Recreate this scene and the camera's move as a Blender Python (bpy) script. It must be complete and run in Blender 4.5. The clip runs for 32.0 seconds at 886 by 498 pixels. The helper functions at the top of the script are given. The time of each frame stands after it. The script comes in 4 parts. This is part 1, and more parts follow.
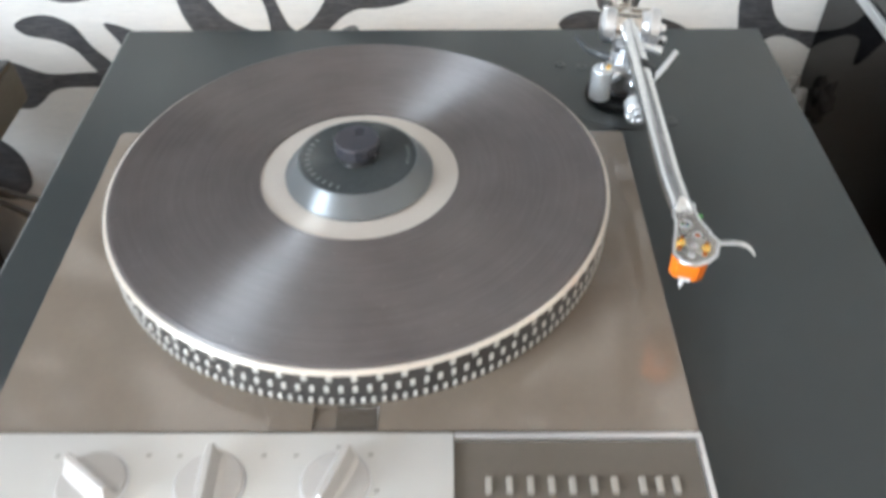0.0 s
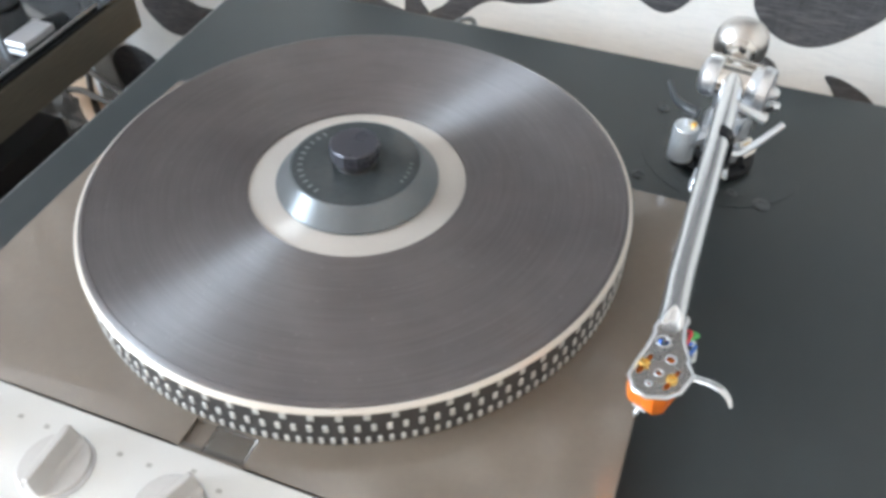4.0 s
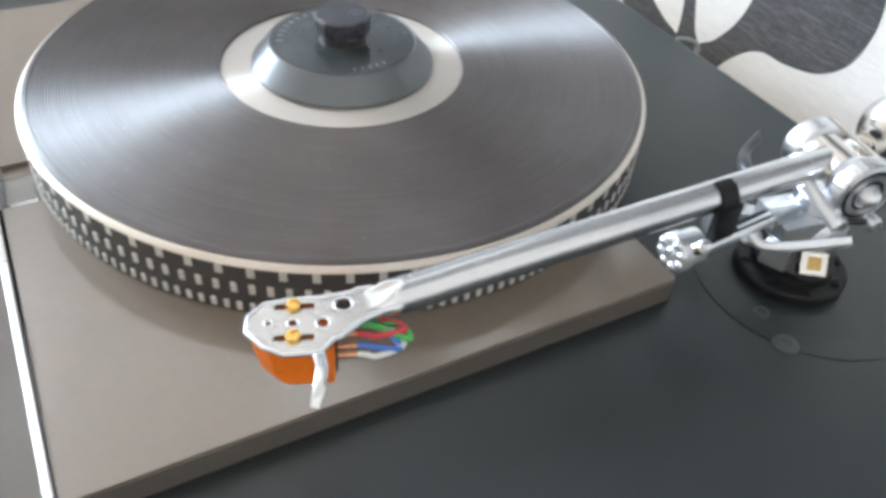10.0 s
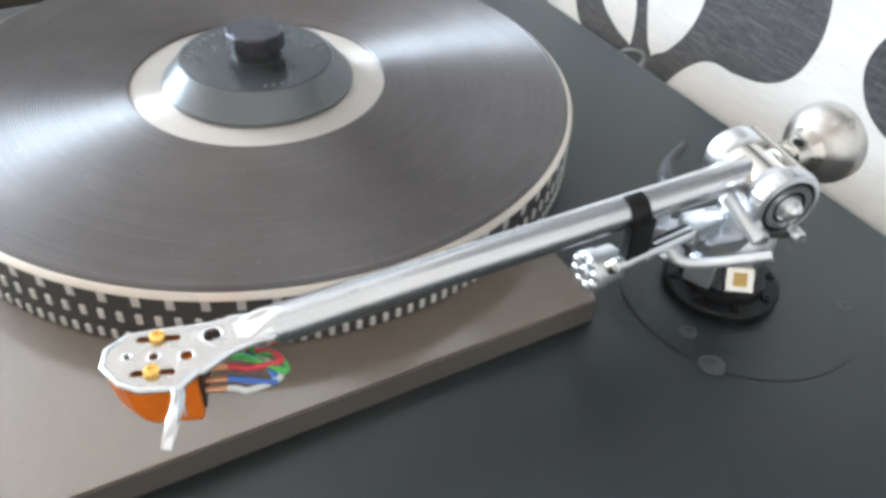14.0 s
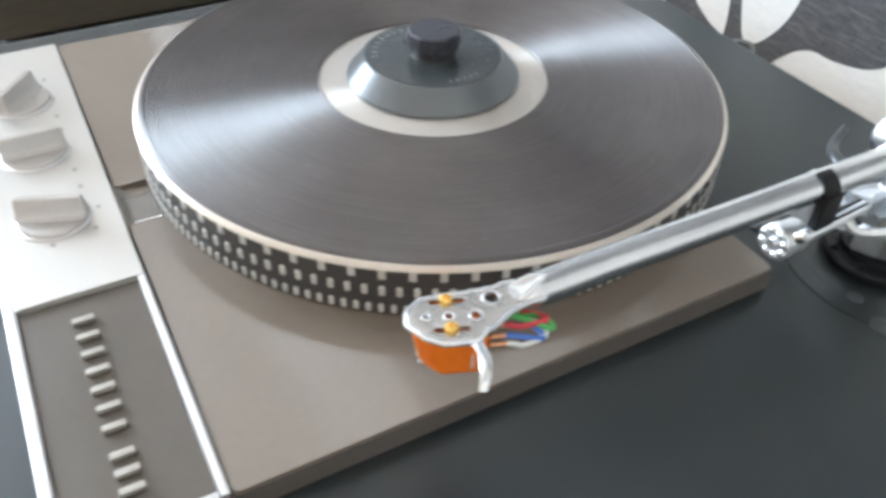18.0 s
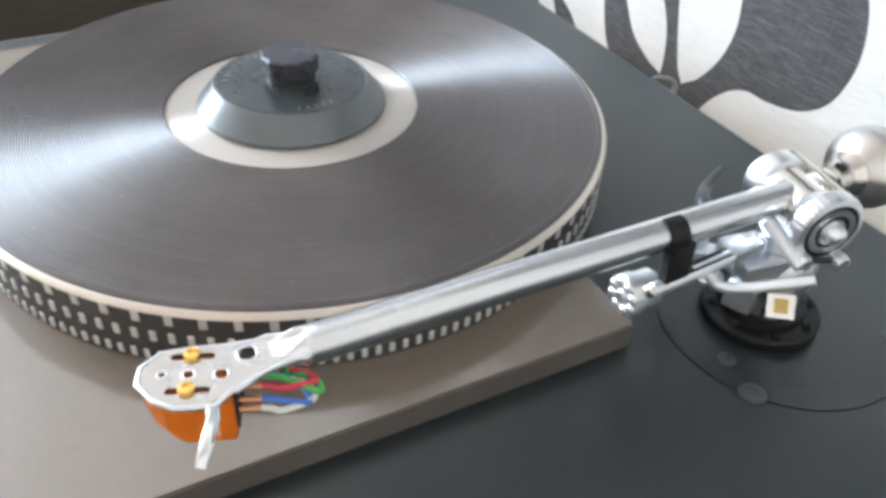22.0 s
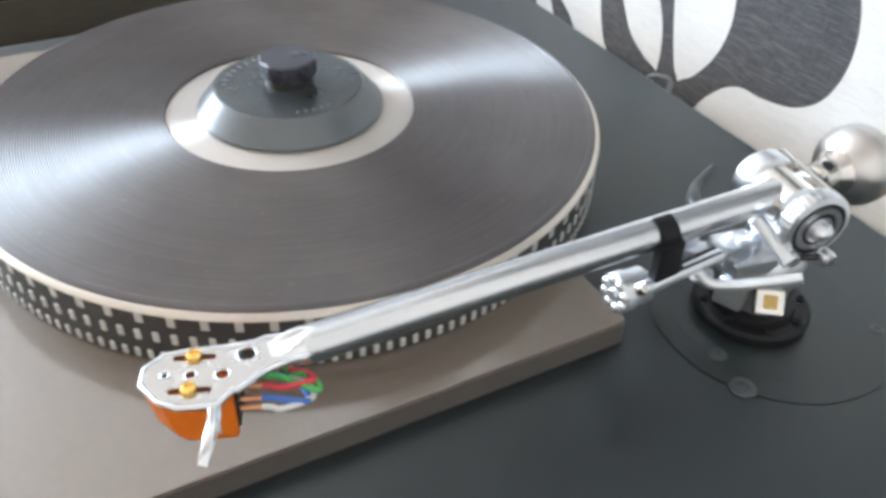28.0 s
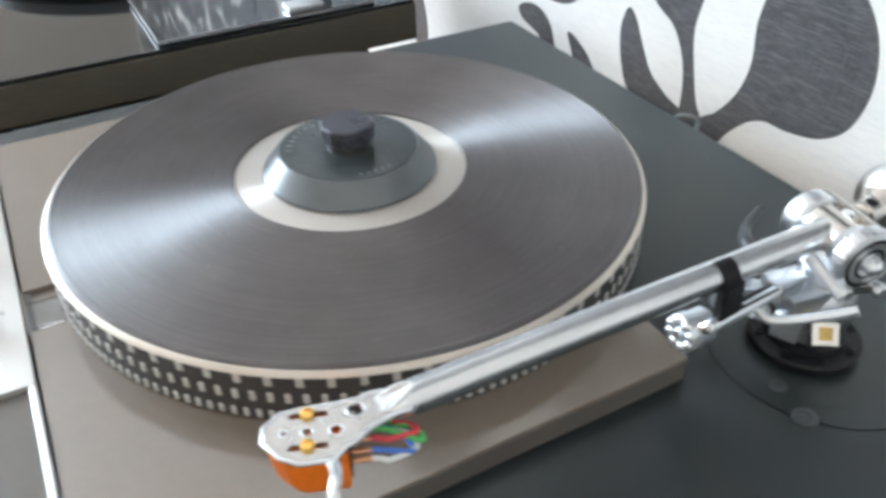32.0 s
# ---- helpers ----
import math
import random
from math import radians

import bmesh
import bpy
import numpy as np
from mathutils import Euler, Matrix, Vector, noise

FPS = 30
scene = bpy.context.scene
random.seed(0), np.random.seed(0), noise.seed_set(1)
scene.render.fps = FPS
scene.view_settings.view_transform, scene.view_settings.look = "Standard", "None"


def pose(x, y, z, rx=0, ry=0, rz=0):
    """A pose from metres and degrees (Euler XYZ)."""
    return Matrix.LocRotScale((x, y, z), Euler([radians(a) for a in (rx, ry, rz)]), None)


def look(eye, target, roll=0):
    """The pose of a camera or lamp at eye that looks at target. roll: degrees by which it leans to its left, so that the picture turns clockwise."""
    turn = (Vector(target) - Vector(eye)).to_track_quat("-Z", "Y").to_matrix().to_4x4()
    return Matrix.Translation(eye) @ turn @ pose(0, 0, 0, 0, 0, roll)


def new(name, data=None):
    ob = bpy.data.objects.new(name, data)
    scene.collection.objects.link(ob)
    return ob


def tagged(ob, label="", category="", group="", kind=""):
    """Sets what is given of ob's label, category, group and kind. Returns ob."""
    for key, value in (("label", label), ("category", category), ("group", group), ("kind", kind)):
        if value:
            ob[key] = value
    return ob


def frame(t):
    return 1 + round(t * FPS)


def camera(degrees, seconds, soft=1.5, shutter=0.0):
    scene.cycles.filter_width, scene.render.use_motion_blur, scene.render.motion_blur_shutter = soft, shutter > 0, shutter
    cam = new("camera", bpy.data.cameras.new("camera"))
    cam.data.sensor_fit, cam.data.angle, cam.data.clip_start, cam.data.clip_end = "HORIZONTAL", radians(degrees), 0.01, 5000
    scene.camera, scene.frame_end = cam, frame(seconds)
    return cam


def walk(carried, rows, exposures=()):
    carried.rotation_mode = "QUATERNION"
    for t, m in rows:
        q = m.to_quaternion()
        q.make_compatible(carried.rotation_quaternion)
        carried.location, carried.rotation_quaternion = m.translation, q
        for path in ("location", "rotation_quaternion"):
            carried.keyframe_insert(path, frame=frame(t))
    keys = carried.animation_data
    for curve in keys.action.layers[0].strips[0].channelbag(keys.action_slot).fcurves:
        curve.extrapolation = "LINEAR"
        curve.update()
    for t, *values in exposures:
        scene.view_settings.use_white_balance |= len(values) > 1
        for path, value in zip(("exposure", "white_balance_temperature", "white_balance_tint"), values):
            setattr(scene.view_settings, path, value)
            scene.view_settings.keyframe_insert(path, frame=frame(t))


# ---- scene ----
import collections

cam = camera(56.93, 32.0, soft=3.5, shutter=0.5)
# seconds, metres, degrees (as pose() takes them)
PATH = [
    (0.0, 0.0529, -0.3899, 0.3570, 45.39, 0.29, 0.03),
    (0.5, 0.0690, -0.3386, 0.3568, 45.65, 0.28, 0.88),
    (1.0, 0.0817, -0.3221, 0.3530, 45.29, 0.67, 1.81),
    (1.5, 0.0952, -0.3161, 0.3484, 44.69, 0.76, 2.89),
    (2.0, 0.0913, -0.3230, 0.3479, 44.57, 0.79, 4.81),
    (2.5, 0.0936, -0.3335, 0.3507, 44.45, 0.68, 8.02),
    (4.5, 0.1799, -0.2908, 0.3351, 44.12, -0.15, 23.93),
    (5.0, 0.1760, -0.2798, 0.3317, 44.41, -0.54, 25.90),
    (5.5, 0.1931, -0.2768, 0.3274, 44.11, -1.35, 29.33),
    (6.0, 0.2476, -0.2593, 0.3267, 44.16, -0.90, 35.23),
    (6.5, 0.2626, -0.2577, 0.3242, 44.44, -1.82, 39.88),
    (7.0, 0.2768, -0.2498, 0.3188, 44.89, -2.16, 44.20),
    (7.5, 0.3016, -0.2482, 0.3260, 45.26, -2.13, 47.96),
    (8.0, 0.3180, -0.2330, 0.3244, 45.48, -2.27, 51.23),
    (8.5, 0.3105, -0.2198, 0.3014, 46.22, -2.69, 54.26),
    (9.0, 0.3449, -0.1723, 0.2806, 46.59, -2.78, 58.02),
    (9.5, 0.3467, -0.1471, 0.2547, 47.60, -3.17, 60.57),
    (10.0, 0.3450, -0.1378, 0.2455, 48.17, -3.40, 62.35),
    (10.5, 0.3664, -0.1190, 0.2530, 48.96, -3.32, 63.05),
    (11.0, 0.3692, -0.1184, 0.2524, 49.50, -3.21, 63.22),
    (11.5, 0.3549, -0.1193, 0.2413, 49.53, -3.07, 63.06),
    (12.0, 0.3486, -0.1026, 0.2342, 49.19, -2.95, 62.97),
    (12.5, 0.3559, -0.1010, 0.2365, 49.26, -2.65, 63.07),
    (13.0, 0.3561, -0.0970, 0.2350, 49.28, -2.90, 62.78),
    (13.5, 0.3536, -0.0976, 0.2353, 49.32, -2.86, 62.22),
    (15.5, 0.3394, -0.1185, 0.2486, 49.71, -2.77, 58.13),
    (16.0, 0.3364, -0.1234, 0.2462, 49.60, -2.64, 57.54),
    (16.5, 0.3342, -0.1292, 0.2466, 49.33, -2.28, 57.74),
    (17.0, 0.3354, -0.1686, 0.2501, 48.96, -2.11, 58.64),
    (17.5, 0.3304, -0.2168, 0.2545, 48.85, -1.64, 60.08),
    (18.0, 0.3401, -0.1839, 0.2521, 49.07, -1.36, 61.57),
    (18.5, 0.3418, -0.1520, 0.2462, 49.28, -1.38, 62.71),
    (19.0, 0.3449, -0.1417, 0.2468, 49.89, -1.28, 63.47),
    (19.5, 0.3442, -0.1357, 0.2413, 50.35, -1.38, 63.61),
    (20.0, 0.3472, -0.1216, 0.2436, 51.04, -1.48, 63.43),
    (20.5, 0.3459, -0.1177, 0.2410, 51.26, -1.91, 63.19),
    (21.0, 0.3458, -0.1081, 0.2373, 51.61, -2.12, 62.92),
    (21.5, 0.3470, -0.1068, 0.2329, 51.69, -2.23, 62.96),
    (22.0, 0.3473, -0.1044, 0.2328, 51.57, -2.24, 62.86),
    (22.5, 0.3470, -0.0940, 0.2320, 51.70, -2.50, 62.10),
    (23.0, 0.3491, -0.0963, 0.2416, 51.22, -2.55, 62.02),
    (23.5, 0.3502, -0.0986, 0.2389, 51.09, -2.51, 61.89),
    (24.0, 0.3475, -0.0995, 0.2361, 50.86, -2.85, 61.83),
    (24.5, 0.3459, -0.1046, 0.2364, 50.92, -2.82, 61.96),
    (25.0, 0.3492, -0.1022, 0.2380, 50.92, -2.64, 62.20),
    (25.5, 0.3471, -0.1032, 0.2384, 51.04, -2.24, 62.12),
    (26.0, 0.3471, -0.1026, 0.2383, 50.97, -1.75, 61.95),
    (26.5, 0.3438, -0.1030, 0.2390, 51.07, -1.22, 61.90),
    (28.5, 0.3540, -0.1048, 0.2385, 51.41, -1.95, 63.29),
    (29.0, 0.3531, -0.1104, 0.2405, 51.70, -2.11, 63.99),
    (29.5, 0.3567, -0.1096, 0.2415, 52.00, -2.67, 64.20),
    (30.0, 0.3589, -0.1112, 0.2429, 52.52, -2.73, 64.37),
    (30.5, 0.3578, -0.1070, 0.2411, 52.80, -2.68, 63.99),
    (31.0, 0.3560, -0.1086, 0.2402, 53.02, -2.02, 63.60),
    (31.5, 0.3583, -0.1081, 0.2469, 53.40, -1.01, 62.62),
    (32.0, 0.3504, -0.1317, 0.2567, 53.67, 0.88, 61.46),
]

walk(cam, [(t, pose(x, y, z, rx, ry, rz)) for t, x, y, z, rx, ry, rz in PATH], exposures=[
    (0.0, 0.02, 6560, 11), (2.0, 0.04, 6380, 11), (8.0, 0.0, 6370, 11), (12.0, 0.10, 6330, 10), (16.0, 0.12, 6330, 10), (18.0, 0.06, 6340, 10), (24.0, 0.09, 6340, 11),
    (30.0, 0.03, 6330, 11), (32.0, -0.05, 6270, 9)])

# ---- light: one tall window to the west, sky behind it ----
world = bpy.data.worlds.new("sky")
scene.world = world
world.use_nodes = True
wn = world.node_tree
sky = wn.nodes.new("ShaderNodeTexSky")
sky.sky_type, sky.sun_disc = "NISHITA", False
sky.sun_elevation, sky.sun_rotation = radians(38), radians(120)
wn.links.new(sky.outputs[0], wn.nodes["Background"].inputs[0])
wn.nodes["Background"].inputs[1].default_value = 0.12

# the room, in metres from the spindle
WALL_N, WALL_S, WALL_W, WALL_E = 0.3565, -3.2, -3.6, 1.9
FLOOR, CEIL = -0.72, 2.40
WIN_Y, WIN_Z, WIN_W, WIN_H = -2.13, 1.36, 1.40, 1.98

lamp = bpy.data.lights.new("window_light", "AREA")
lamp.shape, lamp.size, lamp.size_y = "RECTANGLE", WIN_H, WIN_W
lamp.energy, lamp.color = 368.0, (0.745, 0.875, 1.0)
new("window_light", lamp).matrix_world = look((WALL_W - 0.02, WIN_Y, WIN_Z), (0.0, 0.0, 0.2))

# ---- materials ----
def shade(name, color, rough=0.5, metal=0.0, vary=0.12, scale=60.0, bump=0.0, bump_scale=400.0, rough_vary=0.08, coat=0.0,
          stretch=(1, 1, 1), specular=0.5):
    """A principled surface whose colour, gloss and relief wander at two scales."""
    m = bpy.data.materials.new(name)
    m.use_nodes = True
    n, l = m.node_tree.nodes, m.node_tree.links
    p = n["Principled BSDF"]
    co = n.new("ShaderNodeTexCoord")
    mp = n.new("ShaderNodeMapping")
    mp.inputs["Scale"].default_value = stretch
    l.new(co.outputs["Object"], mp.inputs["Vector"])
    big, fine = n.new("ShaderNodeTexNoise"), n.new("ShaderNodeTexNoise")
    big.inputs["Scale"].default_value, big.inputs["Detail"].default_value = scale, 4
    fine.inputs["Scale"].default_value, fine.inputs["Detail"].default_value = bump_scale, 3
    l.new(mp.outputs[0], big.inputs["Vector"])
    l.new(mp.outputs[0], fine.inputs["Vector"])
    add = n.new("ShaderNodeMath")
    add.operation = "ADD"
    l.new(big.outputs["Fac"], add.inputs[0])
    l.new(fine.outputs["Fac"], add.inputs[1])
    ramp = n.new("ShaderNodeMapRange")
    ramp.inputs["From Min"].default_value, ramp.inputs["From Max"].default_value = 0.6, 1.4
    ramp.inputs["To Min"].default_value, ramp.inputs["To Max"].default_value = 1 - vary, 1 + vary
    l.new(add.outputs[0], ramp.inputs["Value"])
    mul = n.new("ShaderNodeVectorMath")
    mul.operation = "SCALE"
    mul.inputs[0].default_value = color
    l.new(ramp.outputs[0], mul.inputs["Scale"])
    l.new(mul.outputs[0], p.inputs["Base Color"])
    rr = n.new("ShaderNodeMapRange")
    rr.inputs["From Min"].default_value, rr.inputs["From Max"].default_value = 0.3, 0.7
    rr.inputs["To Min"].default_value, rr.inputs["To Max"].default_value = max(0.02, rough - rough_vary), min(1, rough + rough_vary)
    l.new(big.outputs["Fac"], rr.inputs["Value"])
    l.new(rr.outputs[0], p.inputs["Roughness"])
    p.inputs["Metallic"].default_value = metal
    p.inputs["Coat Weight"].default_value = coat
    p.inputs["Specular IOR Level"].default_value = specular
    if bump:
        b = n.new("ShaderNodeBump")
        b.inputs["Strength"].default_value, b.inputs["Distance"].default_value = 0.6, bump
        l.new(fine.outputs["Fac"], b.inputs["Height"])
        l.new(b.outputs[0], p.inputs["Normal"])
    return m


def turned(m, amount):
    """Circular tool marks about the thing's own upright axis."""
    n, l = m.node_tree.nodes, m.node_tree.links
    t = n.new("ShaderNodeTangent")
    t.direction_type, t.axis = "RADIAL", "Z"
    p = n["Principled BSDF"]
    p.inputs["Anisotropic"].default_value = amount
    p.inputs["Anisotropic Rotation"].default_value = 0.25
    l.new(t.outputs[0], p.inputs["Tangent"])
    return m


SLATE = shade("slate_grey_paint", (0.0188, 0.0248, 0.0262), 0.37, 0, 0.06, 9, 0, 60, 0.02, specular=0.62)
TAUPE = shade("taupe_enamel", (0.192, 0.153, 0.118), 0.45, 0.1, 0.05, 20, 0, 300, 0.02, coat=1.0, specular=0.25)
TAUPE.node_tree.nodes["Principled BSDF"].inputs["Coat IOR"].default_value = 1.8
TAUPE.node_tree.nodes["Principled BSDF"].inputs["Coat Roughness"].default_value = 0.105
# the same taupe, darkened for the shade on the deck's sides
TAUPE_SHADED = shade("shaded_taupe_enamel", (0.122, 0.106, 0.092), 0.4, 0, 0.10, 25)
SILVER = shade("satin_silver", (0.665, 0.65, 0.62), 0.30, 0.6, 0.02, 30, 0.00002, 1500, 0.012)
TRIM = shade("polished_trim", (0.76, 0.755, 0.765), 0.34, 0.9, 0.05, 40)
BADGE = shade("brown_badge_enamel", (0.115, 0.096, 0.078), 0.40, 0.1, 0.06, 40)
LETTER = shade("pale_raised_metal", (0.42, 0.39, 0.35), 0.40, 0.5, 0.06, 200)
KNOB = shade("pearl_grey_knob", (0.54, 0.515, 0.49), 0.32, 0.45, 0.03, 80, 0, 400, 0.01)
INK = shade("grey_print", (0.40, 0.38, 0.35), 0.6)
RUBBER = turned(shade("ridged_grey_rubber", (0.066, 0.0535, 0.0528), 0.60, 0.0, 0.06, 20, 0, 120, 0.02, specular=1.0), 0.97)
RUBBER.node_tree.nodes["Principled BSDF"].inputs["IOR"].default_value = 1.90
RIM = turned(shade("cream_machined_alloy", (0.71, 0.645, 0.565), 0.40, 0.45, 0.04, 60, 0, 400, 0.02), 0.7)
HUB = turned(shade("pale_machined_alloy", (0.61, 0.565, 0.515), 0.35, 0.45, 0.03, 50, 0, 400, 0.01), 1.0)
BAND = shade("black_strobe_band", (0.054, 0.049, 0.046), 0.45, 0, 0.15, 80)
DOT = shade("dull_white_dot", (0.62, 0.60, 0.56), 0.45, 0.3, 0.12, 300)
CLAMP = turned(shade("grey_anodised_alloy", (0.175, 0.187, 0.195), 0.42, 0.6, 0.05, 50, 0, 400, 0.02), 0.85)
CLAMP_TOP = shade("dark_smoked_disc", (0.046, 0.052, 0.053), 0.14, 0.0, 0.18, 70, 0, 300, 0.03, specular=0.7)
CLAMP_KNOB = turned(shade("violet_grey_anodised_knob", (0.072, 0.071, 0.084), 0.30, 0.5, 0.03, 80), 0.4)
MARK = shade("white_print", (0.62, 0.63, 0.62), 0.6)
EDGE = shade("rubbed_pale_edge", (0.20, 0.205, 0.205), 0.5, 0, 0.4, 60)
DIM_MARK = shade("worn_grey_print", (0.15, 0.157, 0.157), 0.5, 0, 0.4, 400)
ALLOY = shade("frosted_alloy", (0.80, 0.83, 0.86), 0.38, 0.8, 0.05, 60)
GUNMETAL = shade("dark_gunmetal", (0.16, 0.165, 0.17), 0.35, 1.0, 0.05, 60)
CHROME = shade("polished_chrome", (0.78, 0.80, 0.83), 0.33, 1.0, 0.05, 60, 0, 300, 0.05)
STEEL = shade("polished_alloy_tube", (0.74, 0.755, 0.765), 0.25, 1.0, 0.02, 30, 0, 200, 0.02)
WEIGHT = shade("brushed_nickel", (0.62, 0.60, 0.575), 0.33, 1.0, 0.05, 40, 0, 300, 0.04)
for node in (WEIGHT.node_tree.nodes.new("ShaderNodeTangent"),):
    node.direction_type, node.axis = "RADIAL", "Y"
    WEIGHT.node_tree.links.new(node.outputs[0], WEIGHT.node_tree.nodes["Principled BSDF"].inputs["Tangent"])
    WEIGHT.node_tree.nodes["Principled BSDF"].inputs["Anisotropic"].default_value = 0.6
    WEIGHT.node_tree.nodes["Principled BSDF"].inputs["Anisotropic Rotation"].default_value = 0.25
SATIN = shade("satin_nickel", (0.66, 0.63, 0.59), 0.20, 1.0, 0.05, 40, 0, 300, 0.04)
SHELL = shade("silver_headshell", (0.52, 0.50, 0.48), 0.27, 1.0, 0.03, 60, 0, 200, 0.02)
GOLD = shade("gold_plate", (0.90, 0.56, 0.16), 0.28, 0.9, 0.08, 200)
YELLOW = shade("yellow_label", (0.72, 0.47, 0.14), 0.5)
ORANGE = shade("orange_plastic", (0.86, 0.195, 0.013), 0.34, 0, 0.08, 150, 0, 400, 0.05)
COPPER = shade("copper_pin", (0.72, 0.36, 0.20), 0.35, 0.8, 0.1, 200)
JET = shade("deep_black_plastic", (0.008, 0.008, 0.009), 0.45, 0, 0.2, 60, specular=0.3)
BLACK = shade("satin_black", (0.024, 0.024, 0.025), 0.42, 0, 0.2, 60)
GLOSS_BLACK = shade("black_lacquer", (0.003, 0.003, 0.0035), 0.04, 0, 0.2, 20, 0, 100, 0.01, specular=0.55)
SMOKE = shade("smoked_plastic", (0.042, 0.046, 0.050), 0.36, 0, 0.2, 60)
GLOSSY_TOP = shade("glossy_black_deck", (0.016, 0.017, 0.018), 0.06, 0, 0.2, 30, 0, 100, 0.02, coat=0.25, specular=0.65)
GLOSSY_TOP.node_tree.nodes["Principled BSDF"].inputs["IOR"].default_value = 1.6
CARD = shade("brown_card", (0.50, 0.36, 0.25), 0.75, 0, 0.15, 20)
# bright enough that the added ledge throws warm light on the wall
OAK = shade("warm_oak", (0.78, 0.50, 0.25), 0.5, 0, 0.2, 12, 0.0001, 200, stretch=(1, 10, 1))
SCREW = shade("dull_screw_cap", (0.062, 0.068, 0.070), 0.4, 0.1, 0.15, 300)
GROOVE = shade("dark_joint_filler", (0.016, 0.021, 0.022), 0.38, specular=0.6)
BROWN = shade("dark_brown_veneer", (0.098, 0.086, 0.066), 0.45, 0, 0.25, 25, 0.00005, 500, stretch=(1, 0.12, 1))
WALL = shade("beige_wall_paint", (0.76, 0.72, 0.66), 0.85, 0, 0.03, 6, 0.0002, 500)
PAPER = shade("white_textured_wallpaper", (0.755, 0.735, 0.695), 0.75, 0, 0.03, 30, 0.00025, 260, 0.05, stretch=(1, 1, 4))
MOTIF = shade("charcoal_woven_print", (0.048, 0.048, 0.052), 0.55, 0, 0.35, 30, 0.0003, 300, 0.1)
WEST = shade("taupe_wall_paint", (0.47, 0.445, 0.41), 0.85, 0, 0.03, 6, 0.0002, 500)
CEILING = shade("off_white_ceiling_paint", (0.69, 0.68, 0.66), 0.9, 0, 0.02, 4)
WIRES = {c: shade(c + "_wire_sleeve", rgb, 0.4, 0, 0.05) for c, rgb in
         (("red", (0.70, 0.06, 0.08)), ("green", (0.10, 0.48, 0.12)), ("blue", (0.08, 0.20, 0.62)), ("white", (0.80, 0.80, 0.76)))}
GREY_CABLE = shade("grey_cable", (0.20, 0.21, 0.21), 0.4)
CABLE = shade("brown_cable", (0.075, 0.062, 0.050), 0.5)
CLOTH = shade("crumpled_white_plastic", (0.30, 0.295, 0.285), 0.45, 0, 0.1, 30)


def clear(name, color, rough):
    m = bpy.data.materials.new(name)
    m.use_nodes = True
    p = m.node_tree.nodes["Principled BSDF"]
    p.inputs["Base Color"].default_value = (*color, 1)
    p.inputs["Roughness"].default_value, p.inputs["Transmission Weight"].default_value, p.inputs["IOR"].default_value = rough, 1.0, 1.45
    return m


GLASS = clear("window_glass", (0.97, 0.98, 0.98), 0.0)
ACRYLIC = clear("clear_acrylic", (0.92, 0.92, 0.91), 0.22)


def planks(name):
    """Orange laminate boards."""
    m = shade(name, (0.50, 0.255, 0.115), 0.38, 0, 0.28, 9, 0.0001, 200, 0.06, stretch=(1.0, 14, 1))
    return m


LAMINATE = planks("orange_laminate")


def woven(m, thread, depth, mixed=1.0):
    """Lays a linen-like weave of pale crossing threads into a wall covering."""
    n, l = m.node_tree.nodes, m.node_tree.links
    p = n["Principled BSDF"]
    co = n.new("ShaderNodeTexCoord")
    threads = []
    for stretch, weight in (((70, 1, 1000), 1.0), ((1000, 1, 70), 0.45)):
        mp = n.new("ShaderNodeMapping")
        mp.inputs["Scale"].default_value = stretch
        l.new(co.outputs["Object"], mp.inputs["Vector"])
        t = n.new("ShaderNodeTexNoise")
        t.inputs["Scale"].default_value, t.inputs["Detail"].default_value = 1.0, 2
        l.new(mp.outputs[0], t.inputs["Vector"])
        r = n.new("ShaderNodeMapRange")
        r.inputs["From Min"].default_value, r.inputs["From Max"].default_value = 0.48, 0.66
        r.inputs["To Max"].default_value = weight
        l.new(t.outputs["Fac"], r.inputs["Value"])
        threads.append(r)
    top = n.new("ShaderNodeMath")
    top.operation = "MAXIMUM"
    l.new(threads[0].outputs[0], top.inputs[0])
    l.new(threads[1].outputs[0], top.inputs[1])
    amount = n.new("ShaderNodeMath")
    amount.operation = "MULTIPLY"
    amount.inputs[1].default_value = mixed
    l.new(top.outputs[0], amount.inputs[0])
    mix = n.new("ShaderNodeMix")
    mix.data_type = "RGBA"
    l.new(amount.outputs[0], mix.inputs["Factor"])
    l.new(p.inputs["Base Color"].links[0].from_socket, mix.inputs["A"])
    mix.inputs["B"].default_value = (*thread, 1)
    l.new(mix.outputs["Result"], p.inputs["Base Color"])
    b = n.new("ShaderNodeBump")
    b.inputs["Strength"].default_value, b.inputs["Distance"].default_value = 0.7, depth
    l.new(top.outputs[0], b.inputs["Height"])
    l.new(b.outputs[0], p.inputs["Normal"])
    return m


woven(MOTIF, (0.13, 0.13, 0.135), 0.0002, 0.75)
woven(PAPER, (0.62, 0.61, 0.585), 0.0002, 0.5)


